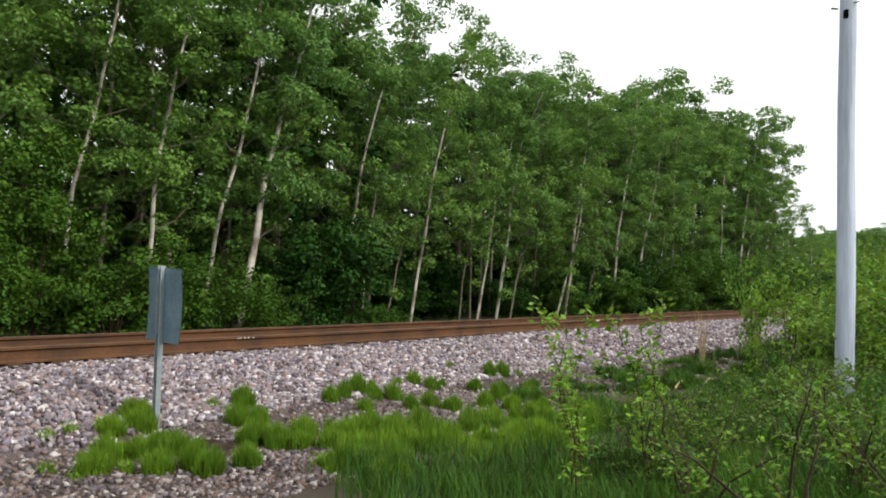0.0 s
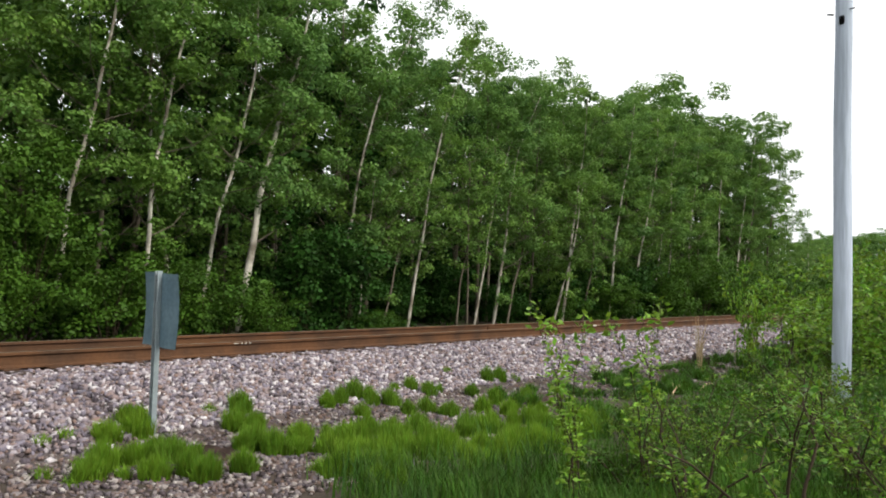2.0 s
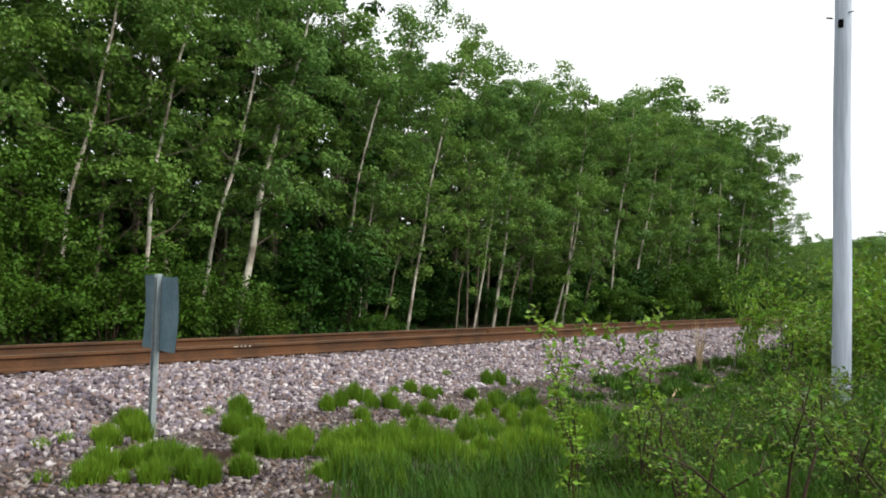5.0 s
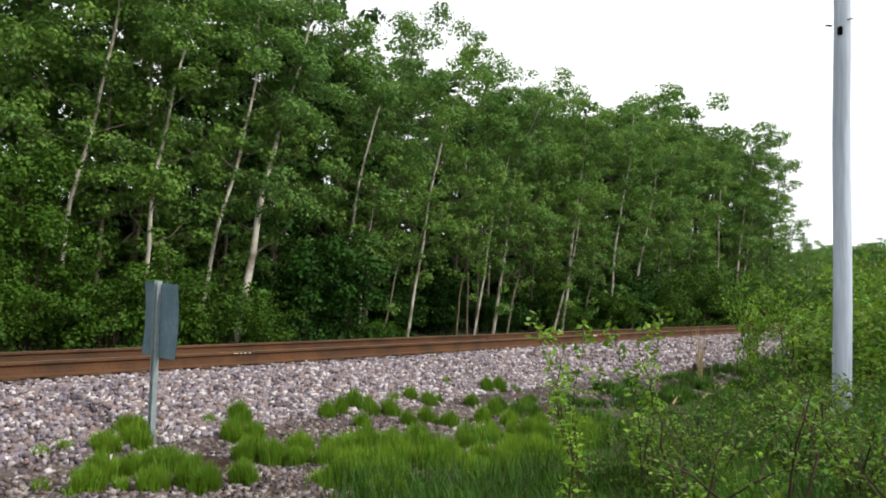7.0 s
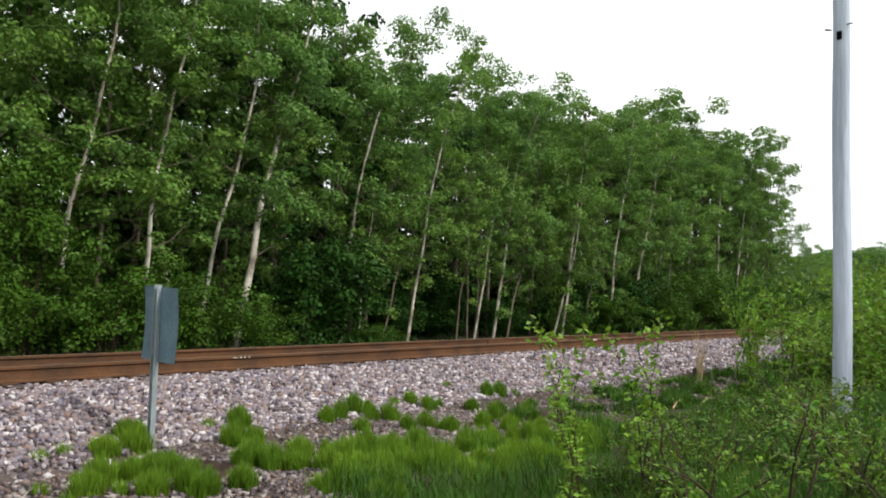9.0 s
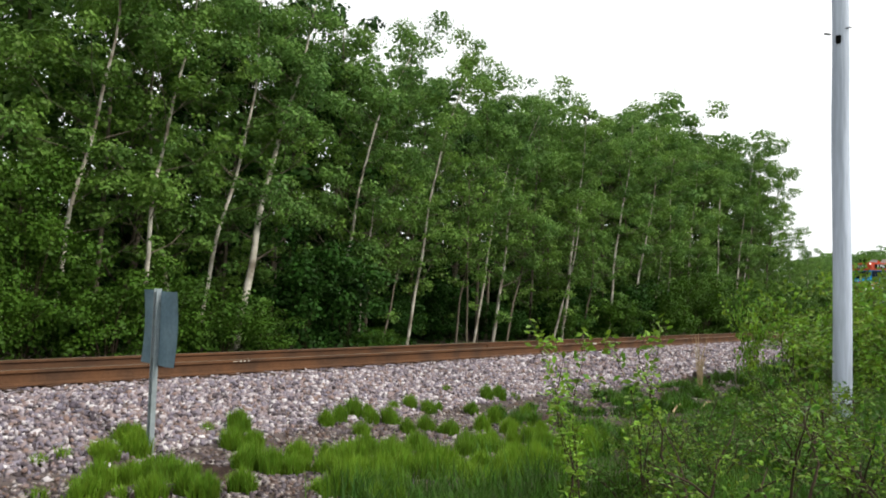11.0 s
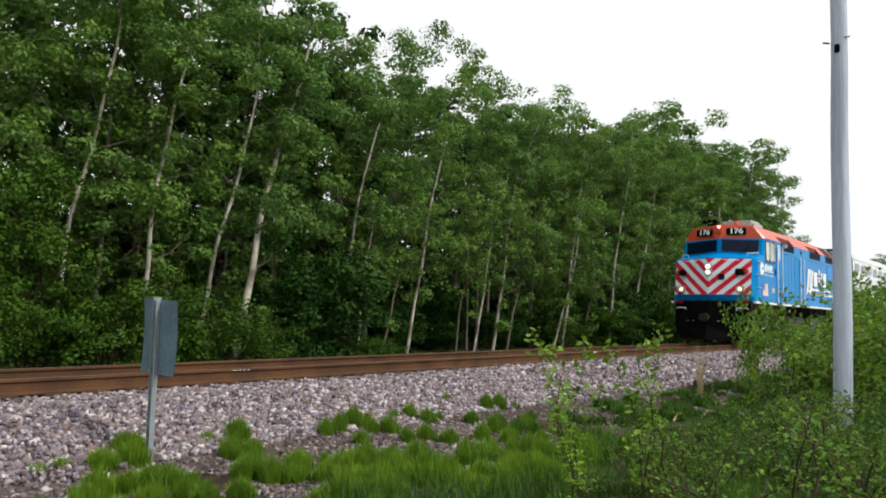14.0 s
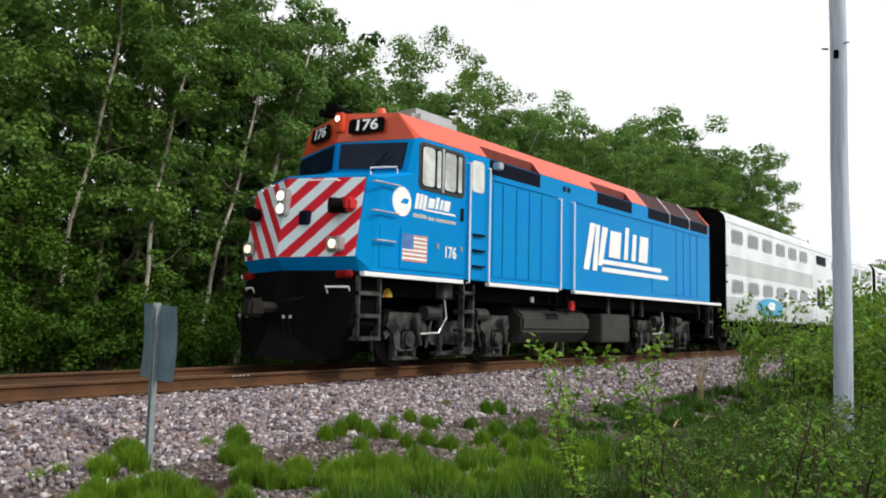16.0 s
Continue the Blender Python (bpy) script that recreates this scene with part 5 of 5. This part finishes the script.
def build_grass():
    rng = np.random.default_rng(9)
    bs, hs, ls = [], [], []

    def tuft(x, y, r, n, h):
        for _ in range(n):
            w, e = rng.uniform(0, 6.283), r * math.sqrt(rng.uniform())
            q = (e * math.cos(w), e * math.sin(w))
            px, py = x + q[0], y + q[1]
            k = min(1, math.hypot(*q) / r)
            bs.append((px, py, ground_z(px, py) - 0.01))
            hs.append(h * (1.08 - 0.40 * k) * rng.uniform(0.7, 1.1))
            ls.append(0.02 + 0.07 * k * rng.uniform(0.4, 1.2))
    for x, y in TUFTS + SLOPE_TUFTS:
        big = 1.35 if x < 5.6 else 1.1
        tuft(x, y, big * rng.uniform(0.075, 0.105), int(300 * big ** 2), rng.uniform(0.21, 0.30))
        for _ in range(1 + (x < 4.2)):
            tuft(x + rng.normal() * 0.11, y + rng.normal() * 0.08, rng.uniform(0.045, 0.07), 150, rng.uniform(0.14, 0.24))
    # tufts close up into a sward towards the ditch
    for _ in range(380):
        x, y = rng.uniform(4.2, 9.0), rng.uniform(4.1, 6.7)
        edge = 6.35 - 0.80 * max(0, x - 6.2) + 0.25 * noise.noise((x * 2, y * 2, 1))
        if y < edge and x > 4.5 + 1.15 * max(0, y - 5.1) and noise.noise((x * 1.9, y * 1.9, 4)) > -0.12:
            tuft(x, y, rng.uniform(0.08, 0.13), 210, rng.uniform(0.15, 0.34))
    for x, y in ((3.43, 7.28), (3.19, 7.19), (2.91, 6.54), (3.28, 6.66), (5.05, 7.36), (10.79, 7.1), (10.91, 6.34), (9.64, 7.66), (3.0, 6.2)):
        tuft(x, y, 0.08, 70, 0.13)
    v, f = blades(np.array(bs), np.array(hs), np.array(ls), rng, 0.005)
    tagged(new("grass_tufts", quick_mesh("grass_tufts", v, f, M_GRASS)), "bright green grass tufts on the ballast edge", "grass", kind="stuff")
    bs, hs, ls = [], [], []
    for _ in range(330):
        x, y = rng.uniform(8.0, 19), rng.uniform(3.0, 6.6)
        if math.hypot(x - 10.2, y - 5.8) > 0.7 and (noise.noise((x * 0.8, y * 0.8, 2)) > -0.12 or y < 4.2):
            tuft(x, y, rng.uniform(0.08, 0.2), 90, rng.uniform(0.12, 0.34))
    v, f = blades(np.array(bs), np.array(hs), np.array(ls) * 2.5, rng, 0.009)
    tagged(new("ditch_weeds", quick_mesh("ditch_weeds", v, f, M_GRASS2)), "low green weeds over dark soil", "weeds", kind="stuff")
    # rank grass in the ditch and along the verge
    n = 110000
    x, y = rng.uniform(2.5, 22, n), rng.uniform(-1.0, 5.6, n)
    keep = (x > 2.5 + 2.4 * rng.uniform(0, 1, n) ** 2) & (y > -1.0 + 2.0 * rng.uniform(0, 1, n) ** 2) & (y < np.maximum(9.0 - 0.87 * x, 2.8) + rng.normal(size=n) * 0.2) & (y < 6.1) & (x - 0.646 * y > 1.5 + rng.normal(size=n) * 0.15)
    x, y = x[keep], y[keep]
    b = np.array([(p, q, ground_z(p, q) - 0.01) for p, q in zip(x, y)])
    patch = np.array([0.75 + 0.5 * noise.noise((p * 0.9, q * 0.9, 7)) for p, q in zip(x, y)])
    v, f = blades(b, 0.42 * patch * rng.uniform(0.6, 1.2, len(b)), rng.uniform(0.05, 0.25, len(b)), rng, 0.0055)
    tagged(new("verge_grass", quick_mesh("verge_grass", v, f, M_GRASS2)), "long green grass in the ditch", "grass", kind="stuff")
    # thin short grass round the camera's spot
    n = 40000
    x, y = rng.uniform(-8, 20, n), rng.uniform(-9, 5.5, n)
    keep = (y < 5.2 - 0.04 * np.abs(x)) & ~((x > 1.5) & (y > 2.0) & (x - 0.646 * y < 1.5))
    b = np.array([(p, q, ground_z(p, q) - 0.01) for p, q in zip(x[keep], y[keep])])
    v, f = blades(b, rng.uniform(0.08, 0.3, len(b)), rng.uniform(0.03, 0.2, len(b)), rng, 0.008)
    tagged(new("short_grass", quick_mesh("short_grass", v, f, M_GRASS2)), "short rough grass on the verge", "grass", kind="stuff")
    # far verge beyond the track, and along the track to the distance
    n = 26000
    x, y = rng.uniform(-4, 60, n), rng.uniform(D + 4.2, D + 6.8, n)
    b = np.array([(p, q, ground_z(p, q) - 0.01) for p, q in zip(x, y)])
    v, f = blades(b, rng.uniform(0.12, 0.42, n), rng.uniform(0.05, 0.3, n), rng, 0.014)
    tagged(new("far_grass", quick_mesh("far_grass", v, f, M_GRASS2)), "tall grass between the track and the woods", "grass", kind="stuff")
    n = 30000
    x, y = rng.uniform(18, 70, n), rng.uniform(-2, 6.0, n)
    b = np.array([(p, q, ground_z(p, q) - 0.01) for p, q in zip(x, y)])
    v, f = blades(b, rng.uniform(0.3, 0.7, n), rng.uniform(0.05, 0.3, n), rng, 0.018)
    tagged(new("field_grass", quick_mesh("field_grass", v, f, M_GRASS2)), "rough grass beside the track", "grass", kind="stuff")


M_GRASS2 = mat("rank_grass", (0.072, 0.158, 0.015), 0.6, vary=0.3, scale=2.2, fine=4, bump=0, second=(0.032, 0.08, 0.011), island=0.4, trans=0.35)
build_grass()


# ---- saplings and bushes on this side of the track ----
def make_bush(seed, height, width, stems, twig_leaves, leaf, material, label, upright=0.6, least=0.6, thick=1.0):
    """A loose bush: arching stems, side twigs and single leaves set along them."""
    rng = np.random.default_rng(seed)
    thing = empty("bush")
    lv, lf, count = [], [], 0
    bm = bmesh.new()
    for i in range(stems):
        az = i * 2.4 + rng.uniform(-0.5, 0.5)
        reach = width * 0.5 * rng.uniform(0.3, 1.0)
        top = height * rng.uniform(least, 1.0)
        pts = [Vector((0.03 * math.cos(az), 0.03 * math.sin(az), -0.05))]
        for k in range(1, 6):
            q = k / 5
            pts.append(Vector((math.cos(az) * reach * q ** (1 / upright) + rng.normal() * 0.03, math.sin(az) * reach * q ** (1 / upright) + rng.normal() * 0.03, top * (1 - (1 - q) ** 1.3))))
        rod(bm, pts, [thick * r for r in (0.012, 0.010, 0.007, 0.005, 0.004, 0.002)], 6, False)
        for k in range(1, 6):
            for _ in range(3):
                a = pts[k - 1].lerp(pts[k], rng.uniform(0, 1))
                d = Vector((rng.normal(), rng.normal(), 0.35 + 0.3 * rng.normal())).normalized()
                ln = min(height, width * 0.9) * rng.uniform(0.12, 0.28)
                e = a + d * ln
                rod(bm, [a, e], [0.0025, 0.0012], 4, False)
                m = twig_leaves
                q = rng.uniform(0.15, 1.05, m)[:, None]
                pos = np.array(a) * (1 - q) + np.array(e) * q + rng.normal(size=(m, 3)) * leaf * 0.6
                lv.append(pos)
    pos = np.concatenate(lv)
    n = len(pos)
    nrm = rng.normal(size=(n, 3)) * 0.8 + (0, 0, 0.7)
    nrm /= np.linalg.norm(nrm, axis=1)[:, None]
    a = np.cross(nrm, rng.normal(size=(n, 3)))
    a /= np.linalg.norm(a, axis=1)[:, None]
    b = np.cross(nrm, a)
    s = leaf * rng.uniform(0.55, 1.25, n)[:, None]
    v = np.stack([pos - a * s * 0.55, pos - b * s * 0.30 + nrm * s * 0.08, pos + a * s * 0.12 - b * s * 0.24 + nrm * s * 0.06, pos + a * s * 0.6, pos + a * s * 0.12 + b * s * 0.24 + nrm * s * 0.06, pos + b * s * 0.30 + nrm * s * 0.08], 1).reshape(-1, 3)
    k = np.arange(n) * 6
    f = np.concatenate([np.stack([k, k + 1, k + 5], 1), np.stack([k + 1, k + 2, k + 5], 1), np.stack([k + 2, k + 4, k + 5], 1), np.stack([k + 2, k + 3, k + 4], 1)])
    part("stem", bm, M_TWIG, thing, "thin brown stems", True)
    c = new("foliage", quick_mesh("foliage", v, f, material))
    c.parent = thing
    return tagged(thing, label, "bush", "bushes beside the track")


M_LEAF4 = mat("leaf_fresh", (0.165, 0.275, 0.024), 0.45, vary=0.25, scale=3.5, fine=8, bump=0, second=(0.05, 0.12, 0.014), island=0.4, trans=0.35)
M_LEAF5 = mat("leaf_bush", (0.085, 0.18, 0.017), 0.45, vary=0.25, scale=3.5, fine=6, bump=0, second=(0.034, 0.09, 0.012), island=0.4, trans=0.35)

M_LEAF7 = mat("leaf_bright", (0.19, 0.32, 0.028), 0.45, vary=0.25, scale=1.8, fine=6, bump=0, second=(0.085, 0.185, 0.02), island=0.4, trans=0.35)


def build_bushes():
    rng = random.Random(21)
    la = "loose fresh green bush with thin brown stems"
    lb = "leafy green bush growing beside the track"
    lc = "slender young sapling with fresh green leaves"
    kinds = {"near": make_bush(51, 1.3, 1.9, 8, 13, 0.036, M_LEAF4, la, 0.7), "low": make_bush(52, 0.9, 1.9, 8, 13, 0.036, M_LEAF5, la, 0.8),
             "mid": make_bush(53, 2.4, 2.6, 12, 8, 0.125, M_LEAF7, lb, 0.6), "dense": make_bush(54, 2.4, 2.8, 15, 11, 0.11, M_LEAF4, lb, 0.65),
             "branchy": make_bush(56, 1.15, 2.1, 5, 10, 0.04, M_LEAF4, "young bush with dark forked branches and sparse leaves", 0.8, 0.6, 1.5),
             "shoot": make_bush(55, 1.66, 0.5, 3, 9, 0.058, M_LEAF7, lc, 0.5, 0.85, 0.7)}
    used = set()
    for k, x, y, s, zs in BUSHES:
        m = Matrix.Rotation(rng.uniform(0, 6.28), 4, "Z")
        if k == "shoot":
            m = Matrix.Rotation(rng.uniform(0.05, 0.12), 4, (-x, -y, 0)) @ m
        m = Matrix.Translation((x, y, ground_z(x, y))) @ m
        if k in used:
            ob = copy_thing(kinds[k], m)
        else:
            used.add(k)
            ob = kinds[k]
            ob.matrix_basis = m
        ob.scale = (s, s, zs)


BUSHES = [("shoot", 5.4, 2.98, 1.0, 1.0), ("shoot", 5.7, 2.48, 1.0, 1.0), ("near", 6.3, 2.8, 0.62, 0.62), ("near", 5.9, 2.3, 0.65, 0.6), ("shoot", 5.0, 2.75, 0.9, 0.72), ("shoot", 12.1, 3.08, 1.3, 1.36),
          ("branchy", 4.25, 1.02, 1.0, 1.0), ("branchy", 5.1, 1.95, 0.9, 0.8), ("near", 5.0, 0.62, 1.0, 0.92), ("near", 6.4, 1.2, 1.1, 1.0), ("near", 6.6, 2.3, 1.0, 0.75),
          ("low", 5.8, 2.7, 0.9, 0.6), ("low", 8.4, 3.2, 1.0, 0.55), ("low", 6.2, 0.6, 1.0, 1.1),
          ("near", 9.4, 2.3, 1.2, 0.75), ("low", 7.6, 1.9, 1.1, 1.0),
          ("mid", 15.4, 4.7, 0.48, 0.95), ("low", 14.0, 4.0, 1.0, 0.8), ("dense", 15.0, 3.0, 0.8, 0.6), ("mid", 12.9, 1.62, 0.8, 0.8),
          ("dense", 16.5, 2.3, 1.1, 1.1), ("mid", 18.5, 4.4, 1.0, 0.74), ("dense", 20.5, 5.0, 1.1, 0.72), ("dense", 19.5, 2.9, 1.2, 1.15), ("mid", 17.5, 3.05, 0.8, 1.05), ("mid", 20.5, 3.6, 0.9, 1.25), ("dense", 24.0, 4.2, 1.2, 1.3), ("mid", 23.0, 4.5, 1.2, 0.82),
          ("dense", 26.0, 5.3, 1.2, 0.78), ("dense", 25.0, 3.3, 1.3, 1.05), ("mid", 30.0, 5.0, 1.4, 0.9), ("dense", 34.0, 5.5, 1.4, 1.0), ("dense", 40.0, 5.8, 1.5, 1.1),
          ("near", 11.2, 2.6, 1.1, 0.7)]
build_bushes()


# ---- distance: trees past the end of the woods ----
def build_distance():
    rng = random.Random(4)
    src = [o for o in scene.objects if o.name.startswith("tree") and o.parent is None][:4:2]
    for k in range(26):
        a, r = radians(76.5 + 6.5 * (k + rng.random()) / 26), rng.uniform(135, 240)
        x, y = r * math.sin(a), r * math.cos(a)
        s = r * rng.uniform(0.066, 0.082) / 12
        ob = copy_thing(rng.choice(src), Matrix.Translation((x, y, ground_z(x, y))) @ Matrix.Rotation(rng.uniform(0, 6), 4, "Z"))
        ob.scale = (s * 1.35, s * 1.35, s)


build_distance()


# ---- small things along the ditch ----
M_STRAW = mat("dry_straw", (0.38, 0.29, 0.17), 0.85, vary=0.25, scale=5, fine=30, bump=0.1)
M_ROT = mat("rotten_wood", (0.05, 0.035, 0.028), 0.9, vary=0.4, scale=4, fine=25, bump=0.6)


def build_litter():
    rng = random.Random(17)
    for x, y in ((16.6, 6.2), (17.2, 6.4), (15.9, 5.9), (17.8, 6.6)):
        z = ground_z(x, y)
        bm = bmesh.new()
        for k in range(5):
            a, h = rng.uniform(0, 6.28), rng.uniform(0.6, 1.15)
            rod(bm, [(0.03 * math.cos(a), 0.03 * math.sin(a), -0.03), (0.08 * math.cos(a), 0.08 * math.sin(a), h * 0.6), (0.2 * math.cos(a), 0.2 * math.sin(a), h)], [0.006, 0.005, 0.002], 5)
        ob = part("dry_stalks", bm, M_STRAW)
        ob.location = (x, y, z)
        tagged(ob, "dry tan weed stalks beside the ballast", "dead weeds", kind="stuff")
    bm = boxed(-0.45, 0.45, -0.13, 0.13, -0.04, 0.20, 0.03)
    for v in bm.verts:
        v.co += Vector((rng.uniform(-0.03, 0.03), rng.uniform(-0.02, 0.02), rng.uniform(-0.03, 0.03)))
    ob = part("old_tie_stub", bm, M_ROT)
    ob.location, ob.rotation_euler = (17.6, 6.5, ground_z(17.6, 6.5)), (0, 0, 0.5)
    tagged(ob, "rotten dark tie stub lying in the weeds", "wood stub")
    for x, y, a, l in ((12.6, 5.0, 0.2, 1.3), (12.9, 5.2, 0.35, 1.0), (13.4, 4.8, 0.1, 1.1)):
        z = ground_z(x, y) + 0.05
        bm = rodded([(-l / 2, 0, 0), (0, 0.05, 0.05), (l / 2, 0, 0.01)], [0.02, 0.016, 0.008], 6)
        ob = part("fallen_branch", bm, M_STRAW)
        ob.location, ob.rotation_euler = (x, y, z), (0, 0, a)
        tagged(ob, "dry fallen branch on the ground", "branch", "fallen branches")


def build_soil_patches():
    """Low mounds of bare crumbly soil at the ballast toe."""
    for x0, y0, r in ((10.1, 5.75, 0.62), (4.35, 6.25, 0.36), (17.9, 6.75, 0.8), (15.0, 6.0, 0.6)):
        verts, faces, n = [(0, 0, 0.012)], [], 20
        for j in range(1, 7):
            for i in range(n):
                a = math.tau * i / n
                k = j / 6 * r * (1 + 0.25 * noise.noise((math.cos(a) * 2 + x0, math.sin(a) * 2, 0)))
                px, py = k * math.cos(a), k * math.sin(a) * 0.8
                h = 0.012 * (1 - (j / 6) ** 2) + 0.03 * noise.noise((px * 9, py * 9, x0))
                verts.append((px, py, ground_z(x0 + px, y0 + py) - ground_z(x0, y0) + h - 0.03 * (j == 6)))
        faces += [(0, 1 + i, 1 + (i + 1) % n) for i in range(n)]
        for j in range(5):
            for i in range(n):
                a, b = 1 + j * n + i, 1 + j * n + (i + 1) % n
                faces.append((a, a + n, b + n, b))
        ob = new("soil_patch", mesh_from("soil_patch", verts, faces, M_DIRT, True))
        ob.location = (x0, y0, ground_z(x0, y0) + 0.025)
        tagged(ob, "patch of dark bare crumbly soil", "soil", kind="stuff")


M_DIRT = mat("dark_dirt", (0.055, 0.036, 0.03), 0.95, vary=0.5, scale=6, fine=45, bump=1.0, second=(0.03, 0.021, 0.018), spec=0.05)
build_litter()
build_soil_patches()


# ---- what moves: the train rolls in at a steady pace, its wheels turning ----
def motions():
    speed = 10.09

    def at(t):
        return 8.614 + speed * (16.0 - t)
    for thing, back in [(LOCO, 0.0)] + [(c, 17.2 + 26.7 * k) for k, c in enumerate(CARS)]:
        walk(thing, [(t, pose(at(t) + back, D, 0)) for t in (0, 4, 8, 12, 16)])
    for w, x, r in WHEELS:
        walk(w, [(k / 15, Matrix.Translation((x, 0, r)) @ Matrix.Rotation(-speed * k / 15 / r, 4, "Y")) for k in range(241)])


motions()
